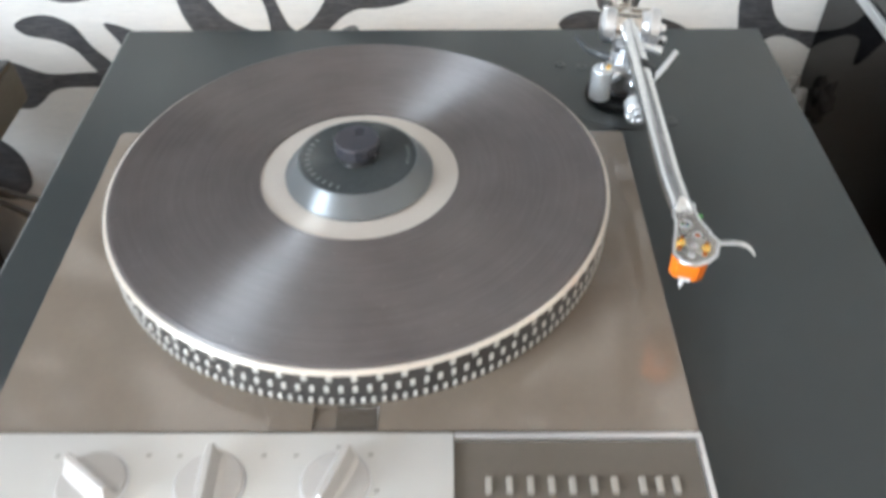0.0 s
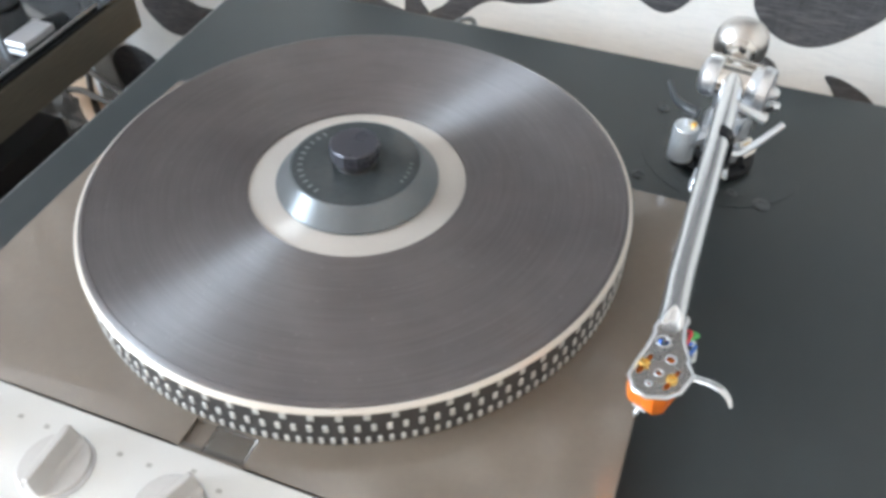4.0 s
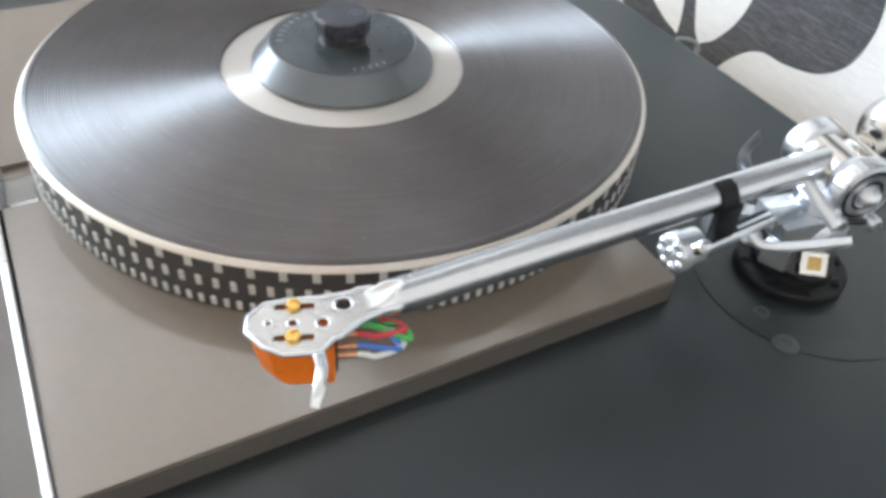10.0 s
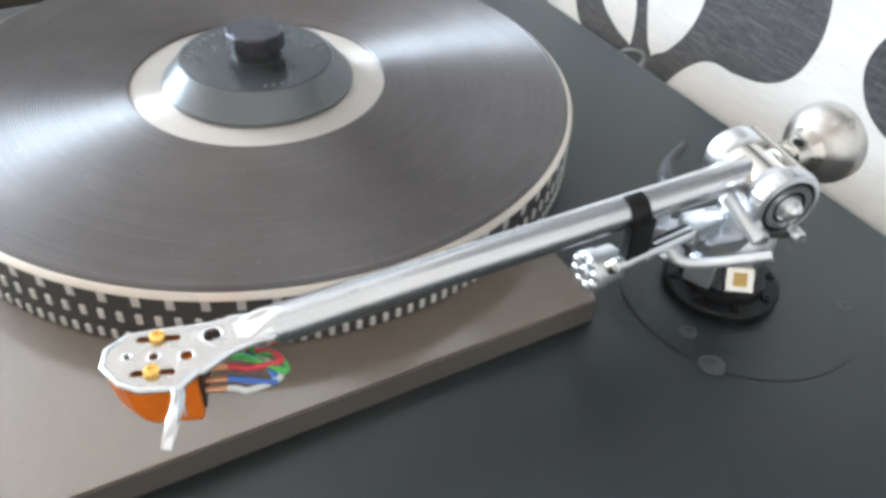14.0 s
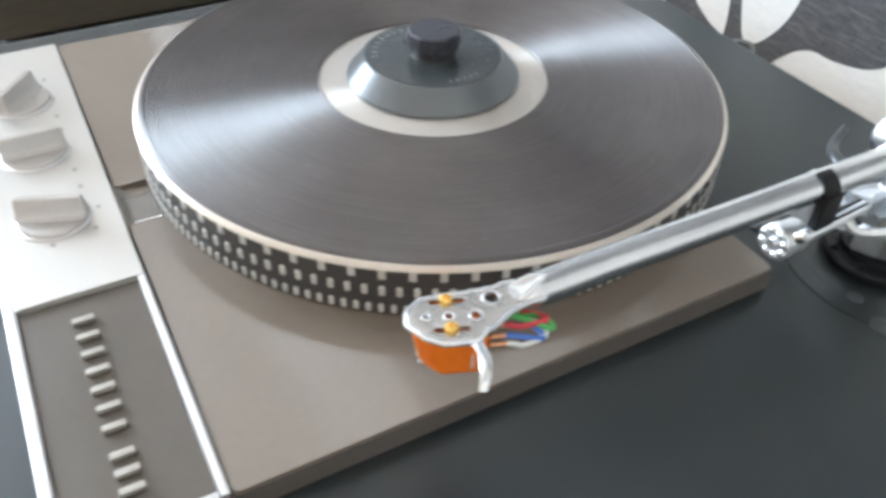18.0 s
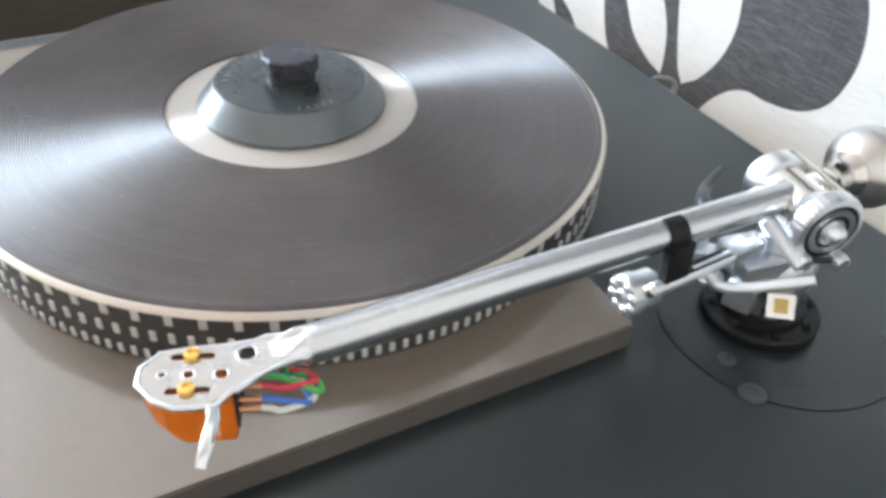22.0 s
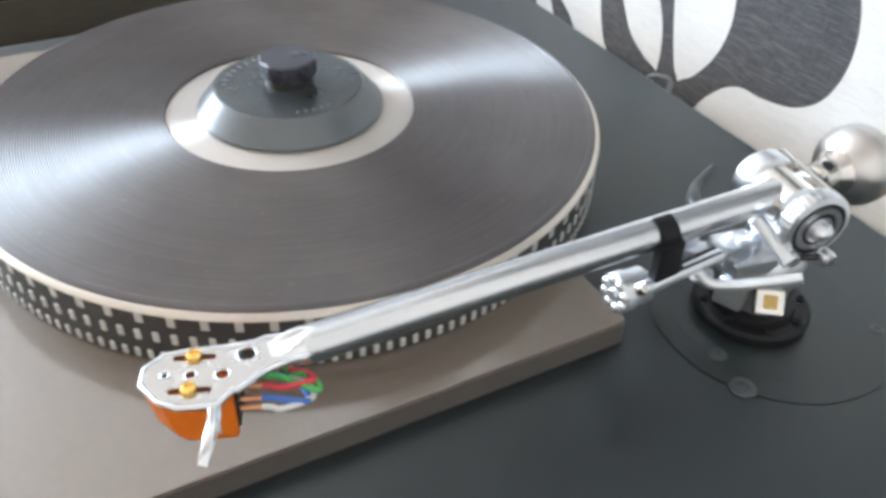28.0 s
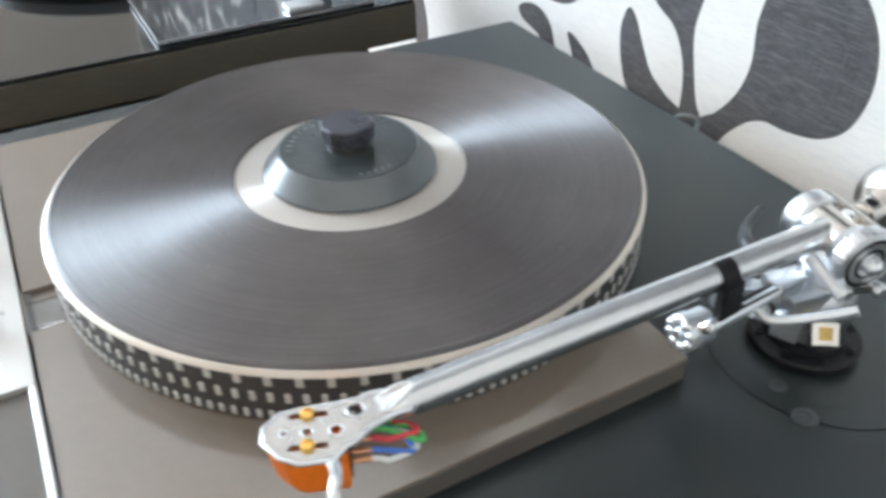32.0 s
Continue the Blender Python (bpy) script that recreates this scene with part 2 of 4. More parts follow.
def combed(m, amount):
    """Fine rings round the upright axis, each broken into short arcs, with soft wiped patches over them: the rings vary the gloss, the patches the colour."""
    n, l = m.node_tree.nodes, m.node_tree.links
    p = n["Principled BSDF"]
    co = n.new("ShaderNodeTexCoord")
    xyz = n.new("ShaderNodeSeparateXYZ")
    l.new(co.outputs["Object"], xyz.inputs[0])
    flat = n.new("ShaderNodeCombineXYZ")
    l.new(xyz.outputs[0], flat.inputs[0])
    l.new(xyz.outputs[1], flat.inputs[1])
    length = n.new("ShaderNodeVectorMath")
    length.operation = "LENGTH"
    l.new(flat.outputs[0], length.inputs[0])
    unit = n.new("ShaderNodeVectorMath")
    unit.operation = "NORMALIZE"
    l.new(flat.outputs[0], unit.inputs[0])
    turn = n.new("ShaderNodeSeparateXYZ")
    l.new(unit.outputs[0], turn.inputs[0])
    polar = n.new("ShaderNodeCombineXYZ")
    for source, factor, k in ((length.outputs["Value"], 900.0, 0), (turn.outputs[0], 2.5, 1), (turn.outputs[1], 2.5, 2)):
        mul = n.new("ShaderNodeMath")
        mul.operation = "MULTIPLY"
        mul.inputs[1].default_value = factor
        l.new(source, mul.inputs[0])
        l.new(mul.outputs[0], polar.inputs[k])
    ring, patch = n.new("ShaderNodeTexNoise"), n.new("ShaderNodeTexNoise")
    ring.inputs["Scale"].default_value, ring.inputs["Detail"].default_value = 1.0, 4
    patch.inputs["Scale"].default_value, patch.inputs["Detail"].default_value = 22, 5
    l.new(polar.outputs[0], ring.inputs["Vector"])
    l.new(co.outputs["Object"], patch.inputs["Vector"])
    both = n.new("ShaderNodeMath")
    both.operation = "ADD"
    l.new(ring.outputs["Fac"], both.inputs[0])
    l.new(patch.outputs["Fac"], both.inputs[1])
    gloss = n.new("ShaderNodeMapRange")
    gloss.inputs["From Min"].default_value, gloss.inputs["From Max"].default_value = 0.75, 1.25
    gloss.inputs["To Min"].default_value, gloss.inputs["To Max"].default_value = 1 - amount, 1.0
    l.new(both.outputs[0], gloss.inputs["Value"])
    l.new(gloss.outputs[0], p.inputs["Specular IOR Level"])
    tone = n.new("ShaderNodeMapRange")
    tone.inputs["From Min"].default_value, tone.inputs["From Max"].default_value = 0.35, 0.65
    tone.inputs["To Min"].default_value, tone.inputs["To Max"].default_value = 0.93, 1.10
    l.new(patch.outputs["Fac"], tone.inputs["Value"])
    mul = n.new("ShaderNodeVectorMath")
    mul.operation = "SCALE"
    l.new(p.inputs["Base Color"].links[0].from_socket, mul.inputs[0])
    l.new(tone.outputs[0], mul.inputs["Scale"])
    l.new(mul.outputs[0], p.inputs["Base Color"])
    speck = n.new("ShaderNodeTexNoise")
    speck.inputs["Scale"].default_value, speck.inputs["Detail"].default_value = 330, 2
    l.new(co.outputs["Object"], speck.inputs["Vector"])
    dust = n.new("ShaderNodeMapRange")
    dust.inputs["From Min"].default_value, dust.inputs["From Max"].default_value = 0.66, 0.80
    dust.inputs["To Max"].default_value = 0.40
    l.new(speck.outputs["Fac"], dust.inputs["Value"])
    mix = n.new("ShaderNodeMix")
    mix.data_type = "RGBA"
    l.new(dust.outputs[0], mix.inputs["Factor"])
    l.new(mul.outputs[0], mix.inputs["A"])
    mix.inputs["B"].default_value = (0.22, 0.21, 0.205, 1)
    l.new(mix.outputs["Result"], p.inputs["Base Color"])
    return m


combed(RUBBER, 0.24)

# ---- building helpers ----
ORIGIN = {}


def thing(name, at, label, category, group="", kind=""):
    ob = new(name)
    ob.location = at
    ORIGIN[ob] = Vector(at)
    return tagged(ob, label, category, group, kind)


def mesh_of(bm, name, material, origin, angle=38):
    bmesh.ops.translate(bm, vec=-Vector(origin), verts=bm.verts)
    bmesh.ops.recalc_face_normals(bm, faces=bm.faces)
    me = bpy.data.meshes.new(name)
    bm.to_mesh(me)
    bm.free()
    me.shade_smooth()
    me.set_sharp_from_angle(angle=radians(angle))
    if len(me.polygons) < 1500:
        flat_faces(me, angle)
    me.materials.append(material)
    return me


def flat_faces(me, angle):
    """Corner normals weighed by area, so that large faces stay flat beside narrow rounded edges."""
    limit, round_vertex = math.cos(radians(angle)), collections.defaultdict(list)
    for f in me.polygons:
        for v in f.vertices:
            round_vertex[v].append((f.normal, f.area))
    out = []
    for f in me.polygons:
        for v in f.vertices:
            total = Vector()
            for n, a in round_vertex[v]:
                if n.dot(f.normal) > limit:
                    total += n * a
            out.append(total.normalized() if total.length > 1e-16 else f.normal)
    me.normals_split_custom_set(out)


def part(name, bm, material, parent, label="", at=None, angle=38):
    """One mesh under a thing or a part; bm is given in the room's metres. at: its own origin, where it has one."""
    base = Vector(at) if at is not None else ORIGIN[parent]
    ob = new(name, mesh_of(bm, name, material, base, angle))
    ob.parent = parent
    ob.location = base - ORIGIN[parent]
    ORIGIN[ob] = base
    return tagged(ob, label)


def solo(name, bm, material, at, label, category, kind="", group="", angle=38):
    """A thing that is one mesh."""
    ob = new(name, mesh_of(bm, name, material, at, angle))
    ob.location = at
    ORIGIN[ob] = Vector(at)
    return tagged(ob, label, category, group, kind)


def box(x0, x1, y0, y1, z0, z1, bevel=0.0, seg=2, bm=None):
    one = bmesh.new()
    bmesh.ops.create_cube(one, size=1)
    for v in one.verts:
        v.co = Vector(((x0 + x1) / 2 + v.co.x * (x1 - x0), (y0 + y1) / 2 + v.co.y * (y1 - y0), (z0 + z1) / 2 + v.co.z * (z1 - z0)))
    if bevel:
        bmesh.ops.bevel(one, geom=one.edges[:], offset=bevel, segments=seg, affect="EDGES", profile=0.6)
    return join(bm, one)


def join(bm, one):
    if bm is None:
        return one
    me = bpy.data.meshes.new("tmp")
    one.to_mesh(me)
    one.free()
    bm.from_mesh(me)
    bpy.data.meshes.remove(me)
    return bm


def lathe(profile, seg=48, closed=False, bm=None, turn=None):
    """Turns a list of (radius, height) about the upright axis. closed: the profile is a ring."""
    one = bmesh.new()
    rings = []
    for r, z in profile:
        if r < 1e-7:
            rings.append([one.verts.new((0, 0, z))])
        else:
            rings.append([one.verts.new((r * math.cos(2 * math.pi * k / seg), r * math.sin(2 * math.pi * k / seg), z)) for k in range(seg)])
    pairs = list(zip(rings, rings[1:])) + ([(rings[-1], rings[0])] if closed else [])
    for a, b in pairs:
        for k in range(seg):
            j = (k + 1) % seg
            if len(a) == 1 and len(b) == 1:
                continue
            if len(a) == 1:
                one.faces.new((a[0], b[j], b[k]))
            elif len(b) == 1:
                one.faces.new((a[k], a[j], b[0]))
            else:
                one.faces.new((a[k], a[j], b[j], b[k]))
    if turn is not None:
        one.transform(turn)
    return join(bm, one)


def axis(a, b):
    """The pose that takes the upright axis from a towards b."""
    a, b = Vector(a), Vector(b)
    return Matrix.Translation(a) @ (b - a).to_track_quat("Z", "Y").to_matrix().to_4x4()


def rod(a, b, r, seg=20, edge=0.0, bm=None, r2=None):
    """A round bar from a to b with eased ends."""
    n = (Vector(b) - Vector(a)).length
    r2 = r if r2 is None else r2
    e = min(edge or 0.12 * r, 0.4 * n)
    return lathe([(0, 0), (r - e, 0), (r, e), (r2, n - e), (r2 - e, n), (0, n)], seg, bm=bm, turn=axis(a, b))


def spline(points, steps=8):
    """A smooth line through the points."""
    p = [Vector(q) for q in points]
    p = [2 * p[0] - p[1]] + p + [2 * p[-1] - p[-2]]
    out = []
    for i in range(1, len(p) - 2):
        for k in range(steps):
            t = k / steps
            a, b, c, d = p[i - 1], p[i], p[i + 1], p[i + 2]
            out.append(0.5 * (2 * b + (c - a) * t + (2 * a - 5 * b + 4 * c - d) * t * t + (3 * b - a - 3 * c + d) * t ** 3))
    return out + [p[-2]]


def tube(points, r, seg=10, steps=8, bm=None, taper=None):
    """A round cord along a smooth line. taper: the radius at the far end."""
    line = spline(points, steps)
    one = bmesh.new()
    rings, up = [], Vector((0.31, 0.17, 0.94))
    for i, q in enumerate(line):
        d = (line[min(i + 1, len(line) - 1)] - line[max(i - 1, 0)]).normalized()
        s = d.cross(up).normalized()
        w = s.cross(d)
        rr = r if taper is None else r + (taper - r) * i / (len(line) - 1)
        rings.append([one.verts.new(q + rr * (s * math.cos(2 * math.pi * k / seg) + w * math.sin(2 * math.pi * k / seg))) for k in range(seg)])
    for a, b in zip(rings, rings[1:]):
        for k in range(seg):
            one.faces.new((a[k], a[(k + 1) % seg], b[(k + 1) % seg], b[k]))
    one.faces.new(rings[0])
    one.faces.new(rings[-1])
    return join(bm, one)


def slab(outline, z0, z1, holes=(), bevel=0.0, bm=None):
    """A flat piece from a plan outline of (x, y), with holes through it."""
    one = bmesh.new()
    edges = []
    for loop in (outline, *holes):
        vs = [one.verts.new((x, y, z1)) for x, y in loop]
        edges += [one.edges.new((vs[i], vs[(i + 1) % len(vs)])) for i in range(len(vs))]
    bmesh.ops.triangle_fill(one, use_beauty=True, use_dissolve=False, edges=edges)
    top = one.faces[:]
    res = bmesh.ops.extrude_face_region(one, geom=top)
    down = [g for g in res["geom"] if isinstance(g, bmesh.types.BMVert)]
    bmesh.ops.translate(one, vec=(0, 0, z0 - z1), verts=down)
    if bevel:
        one.normal_update()
        rim = [e for e in one.edges if len(e.link_faces) == 2 and abs(abs(e.link_faces[0].normal.z) - abs(e.link_faces[1].normal.z)) > 0.5]
        bmesh.ops.bevel(one, geom=rim, offset=bevel, segments=2, affect="EDGES", profile=0.6)
    return join(bm, one)


def closed_curve(points, steps=8):
    """A smooth closed outline through a few plan points."""
    p, n, out = [Vector((*q, 0)) for q in points], len(points), []
    for i in range(n):
        a, b, c, d = p[i - 1], p[i], p[(i + 1) % n], p[(i + 2) % n]
        for k in range(steps):
            t = k / steps
            q = 0.5 * (2 * b + (c - a) * t + (2 * a - 5 * b + 4 * c - d) * t * t + (3 * b - a - 3 * c + d) * t ** 3)
            out.append((q.x, q.y))
    return out


def circle(cx, cy, r, n=20):
    return [(cx + r * math.cos(2 * math.pi * k / n), cy + r * math.sin(2 * math.pi * k / n)) for k in range(n)]


def rounded(x0, x1, y0, y1, r, n=6):
    out = []
    for cx, cy, a in ((x1 - r, y1 - r, 0), (x0 + r, y1 - r, 90), (x0 + r, y0 + r, 180), (x1 - r, y0 + r, 270)):
        out += [(cx + r * math.cos(radians(a + 90 * k / n)), cy + r * math.sin(radians(a + 90 * k / n))) for k in range(n + 1)]
    return out

# ---- the room ----
TH = 0.12


def structure(name, bm, material, label):
    return solo(name, bm, material, (0, 0, 0), label, name.split("_")[0], "structure")


wall_north = structure("wall_north", box(WALL_W - TH, WALL_E + TH, WALL_N, WALL_N + TH, FLOOR, CEIL), PAPER, "white textured wallpaper with large charcoal plant shapes")
structure("wall_south", box(WALL_W - TH, WALL_E + TH, WALL_S - TH, WALL_S, FLOOR, CEIL), WALL, "plain beige painted wall behind the camera")
structure("wall_east", box(WALL_E, WALL_E + TH, WALL_S, WALL_N, FLOOR, CEIL), WALL, "plain beige painted side wall")
y0, y1, z0, z1 = WIN_Y - WIN_W / 2, WIN_Y + WIN_W / 2, WIN_Z - WIN_H / 2, WIN_Z + WIN_H / 2
bm = box(WALL_W - TH, WALL_W, WALL_S, y0, FLOOR, CEIL)
box(WALL_W - TH, WALL_W, y1, WALL_N, FLOOR, CEIL, bm=bm)
box(WALL_W - TH, WALL_W, y0, y1, FLOOR, z0, bm=bm)
box(WALL_W - TH, WALL_W, y0, y1, z1, CEIL, bm=bm)
structure("wall_west", bm, WEST, "taupe painted wall with a tall window opening")
structure("ceiling", box(WALL_W - TH, WALL_E + TH, WALL_S - TH, WALL_N + TH, CEIL, CEIL + 0.1), CEILING, "flat off-white painted ceiling")
floor = structure("floor", box(WALL_W - TH, WALL_E + TH, WALL_S - TH, WALL_N + TH, FLOOR - 0.1, FLOOR - 0.012), LAMINATE, "orange wood laminate floor in long boards")

window_1 = thing("window_1", (WALL_W, WIN_Y, z0), "white framed window that lets the daylight in", "window", kind="structure")
bm = box(WALL_W - 0.10, WALL_W - 0.05, y0, y0 + 0.05, z0, z1, 0.004)
box(WALL_W - 0.10, WALL_W - 0.05, y1 - 0.05, y1, z0, z1, 0.004, bm=bm)
box(WALL_W - 0.10, WALL_W - 0.05, y0 + 0.05, y1 - 0.05, z0, z0 + 0.05, 0.004, bm=bm)
box(WALL_W - 0.10, WALL_W - 0.05, y0 + 0.05, y1 - 0.05, z1 - 0.05, z1, 0.004, bm=bm)
part("window_frame", bm, WALL, window_1)
pane = part("pane", box(WALL_W - 0.08, WALL_W - 0.074, y0 + 0.05, y1 - 0.05, z0 + 0.05, z1 - 0.05), GLASS, window_1)
pane.visible_shadow = False

# ---- printed plant shapes on the wallpaper: a few plan points each, x along the wall and height ----
MOTIFS = {
    "bulb": ((-.120, -.125), (-.103, -.075), (-.083, -.057), (-.066, -.033), (-.058, -.005), (-.060, .030), (-.050, .062), (-.022, .084), (.014, .076),
             (.037, .050), (.045, .015), (.037, -.017), (.017, -.035), (-.012, -.0425), (-.035, -.044), (-.055, -.056), (-.075, -.082), (-.088, -.125)),
    "stem": ((-.138, -.125), (-.126, -.078), (-.125, -.050), (-.131, -.026), (-.146, -.004), (-.176, .014), (-.200, .060), (-.140, .085), (-.106, .060),
             (-.117, .028), (-.122, .000), (-.116, -.030), (-.107, -.058), (-.098, -.075), (-.100, -.125)),
    "long_leaf": ((-.205, -.006), (-.194, -.012), (-.183, -.030), (-.167, -.053), (-.145, -.066), (-.118, -.078), (-.108, -.120), (-.150, -.100),
                  (-.176, -.085), (-.196, -.079), (-.209, -.052), (-.2125, -.026)),
    "small_leaf": ((-.292, -.0585), (-.272, -.063), (-.250, -.078), (-.228, -.110), (-.268, -.115), (-.282, -.080)),
    "sprout": ((-.383, -.060), (-.368, -.051), (-.345, -.049), (-.324, -.060), (-.312, -.083), (-.294, -.106), (-.270, -.135), (-.300, -.135), (-.319, -.106),
               (-.330, -.088), (-.348, -.077), (-.374, -.071)),
    "branch": ((-.446, -.126), (-.432, -.109), (-.405, -.102), (-.379, -.113), (-.362, -.117), (-.320, -.115), (-.285, -.116), (-.288, -.134), (-.327, -.133),
               (-.356, -.134), (-.373, -.140), (-.385, -.151), (-.400, -.160), (-.420, -.158), (-.437, -.144)),
    "high_blob": ((-.358, -.010), (-.345, -.028), (-.321, -.035), (-.290, -.028), (-.272, -.008), (-.274, .030), (-.315, .058), (-.352, .036)),
    "low_blob": ((-.518, -.225), (-.508, -.203), (-.488, -.191), (-.466, -.194), (-.448, -.207), (-.436, -.232), (-.440, -.270), (-.470, -.292), (-.506, -.270)),
    "mid_blob": ((.082, .004), (.095, -.016), (.120, -.025), (.139, -.008), (.144, .016), (.138, .044), (.118, .056), (.096, .046), (.083, .024)),
    "wide_blob": ((.188, -.002), (.202, -.021), (.224, -.032), (.248, -.030), (.274, -.011), (.292, .018), (.280, .064), (.240, .082), (.204, .050), (.192, .018)),
    "low_leaf": ((.167, -.061), (.176, -.051), (.196, -.046), (.214, -.050), (.222, -.060), (.226, -.085), (.210, -.080), (.196, -.071), (.176, -.069)),
    "arm_leaf": ((.261, -.056), (.277, -.057), (.303, -.071), (.326, -.100), (.290, -.104), (.272, -.071)),
    "hook": ((.350, -.004), (.363, -.010), (.372, -.030), (.384, -.054), (.402, -.067), (.436, -.073), (.436, -.093), (.412, -.080), (.392, -.0745), (.378, -.082),
             (.374, -.110), (.355, -.085), (.347, -.058), (.343, -.030)),
    "corner_leaf": ((.405, .040), (.418, .004), (.426, -.030), (.450, -.040), (.455, .040)),
    "far_leaf": ((-.640, -.100), (-.615, -.122), (-.604, -.172), (-.622, -.230), (-.640, -.180)),
}
for i, (name, pts) in enumerate(MOTIFS.items()):
    face = slab(closed_curve(pts), 0.0, 0.0006 + 0.00004 * i)
    face.transform(Matrix.Translation((0, WALL_N + 0.0002, 0)) @ pose(0, 0, 0, 90, 0, 0))
    part("printed_" + name, face, MOTIF, wall_north, "charcoal woven-look wallpaper print", angle=20)
# the same print repeats further along and higher up the wall
bm = None
for i, dx in enumerate((-1.76, -1.14, 0.94, 1.50)):
    for k, name in enumerate(("bulb", "stem", "long_leaf", "high_blob", "mid_blob", "hook", "branch")):
        bm = join(bm, slab([(x + dx, z + 0.02) for x, z in closed_curve(MOTIFS[name], 6)], 0.0, 0.0006 + 0.00005 * k))
# unseen broad leaves, added to darken the reflections in deck, plinth and mat
random.seed(5)
for k in range(380):
    cx, cz = -3.50 + 0.104 * (k % 38) + random.uniform(-0.025, 0.025), 0.30 + 0.098 * (k // 38) + random.uniform(-0.025, 0.025)
    lean, wide, tall = random.uniform(0, math.pi), random.uniform(0.042, 0.056), random.uniform(0.058, 0.080)
    # left bare, so that the plinth reflects bright paper from here
    if -0.47 < cx < -0.22 and 0.66 < cz < 1.12:
        continue
    leaf = []
    for n in range(10):
        a = 2 * math.pi * n / 10
        u, w = tall * math.cos(a) * random.uniform(0.9, 1.08), wide * math.sin(a) * random.uniform(0.9, 1.08)
        leaf.append((cx + u * math.cos(lean) - w * math.sin(lean), cz + u * math.sin(lean) + w * math.cos(lean)))
    bm = join(bm, slab(closed_curve(leaf, 4), 0.0, 0.0008 + 0.000004 * k))
for k, (dx, dz, name) in enumerate(((0.70, 0.30, "stem"), (0.66, 0.62, "bulb"), (1.10, 0.50, "long_leaf"), (-1.50, 0.36, "bulb"), (-1.60, 0.80, "stem"),
                                    (0.30, 1.50, "bulb"), (-0.50, 1.55, "stem"), (1.05, 1.10, "bulb"))):
    bm = join(bm, slab([(x * 1.1 + dx, z * 1.2 + dz) for x, z in closed_curve(MOTIFS[name], 5)], 0.0, 0.0030 + 0.00005 * k))
# a lower unseen band of leaves, also added to darken reflections
for k in range(60):
    cx, cz = -2.95 + 0.088 * (k % 30) + random.uniform(-0.01, 0.01), 0.145 + 0.090 * (k // 30) + random.uniform(-0.012, 0.012)
    leaf = [(cx + 0.050 * math.cos(radians(36 * n)) * random.uniform(0.85, 1.1), cz + 0.046 * math.sin(radians(36 * n)) * random.uniform(0.85, 1.1)) for n in range(10)]
    bm = join(bm, slab(closed_curve(leaf, 4), 0.0, 0.0024 + 0.00001 * k))
bm.transform(Matrix.Translation((0, WALL_N + 0.0002, 0)) @ pose(0, 0, 0, 90, 0, 0))
tagged(part("repeat_and_added_leaves", bm, MOTIF, wall_north, "charcoal woven-look wallpaper print", angle=20), kind="stuff")

# ---- plinth ----
PX0, PX1, PY0, PY1, PZ = -0.2184, 0.3205, -0.2545, 0.2400, -0.105
plinth = thing("turntable_plinth", (0.05, 0, PZ), "dark slate-grey painted plinth with pale edges on a black stand", "plinth")
part("body", box(PX0, PX1, PY0, PY1, PZ, 0.0, 0.0022, 3), SLATE, plinth)

for a, b in (((PX0, PY0), (PX0, PY1)), ((PX0, PY0), (PX1, PY0))):
    inset = Vector(((1 if a[0] == PX0 else -1) if a[0] == b[0] else 0, (1 if a[1] == PY0 else -1) if a[1] == b[1] else 0, 0)) * 0.0009
    part("rubbed_edge", rod(Vector((*a, -0.0009)) + inset + (Vector((*b, 0)) - Vector((*a, 0))).normalized() * 0.003, Vector((*b, -0.0009)) + inset - (Vector((*b, 0)) - Vector((*a, 0))).normalized() * 0.003, 0.0010, 10), EDGE, plinth, "pale rubbed edge")

ARM_C = (0.190, 0.147)


def flat_ring(cx, cy, r0, r1, z0, z1, seg=96):
    return lathe([(r0, z0), (r1, z0), (r1, z1), (r0, z1)], seg, True, turn=Matrix.Translation((cx, cy, 0)))


armboard = part("armboard", lathe([(0, 0.0002), (0.0517, 0.0002), (0.0519, 0.0004), (0, 0.0004)], 96, turn=Matrix.Translation((*ARM_C, 0))), SLATE, plinth, "round armboard let into the plinth")
part("joint", flat_ring(*ARM_C, 0.0520, 0.05218, -0.001, 0.0002), GROOVE, plinth, "thin dark joint round the armboard")
part("inner_joint", flat_ring(ARM_C[0] - 0.002, ARM_C[1] - 0.002, 0.0408, 0.04092, 0.0002, 0.00045), GROOVE, armboard)
for x, y, r in ((0.2001, 0.1087, 0.0036), (0.2183, 0.1048, 0.0054), (0.1429, 0.1064, 0.0042), (0.1451, 0.1822, 0.0042), (0.2186, 0.1802, 0.0030), (0.1620, 0.1777, 0.0050)):
    part("screw_cap", lathe([(0, -0.001), (r, -0.001), (r, 0.0004), (r * 0.85, 0.0008), (r * 0.45, 0.0008), (r * 0.4, 0.0003), (0, 0.0003)], 24,
                                turn=Matrix.Translation((x, y, 0.0002))), SCREW, plinth, "dull grey screw cap", at=(x, y, 0.0002))

# ---- turntable chassis ----
CZ = 0.0118
DX0, DX1, DYB, DYF = -0.1760, 0.1768, 0.0782, -0.2235
PAN_B, PAN_L, DIV = -0.1685, -0.1765, 0.0562
deck = thing("turntable_deck", (0, -0.07, 0), "taupe enamelled turntable deck with a silver control panel", "turntable")
WINDOW = (-0.0135, 0.0190, -0.1675, -0.1520)
wx0, wx1, wy0, wy1 = WINDOW
bm = slab(rounded(DX0, DX1, PAN_B + 0.0004, DYB, 0.0030), 0.0, CZ,
          holes=[[(wx0, wy0), (wx1, wy0), (wx1, wy1), (wx0, wy1)]], bevel=0.0009)
chassis = part("chassis", bm, TAUPE, deck)
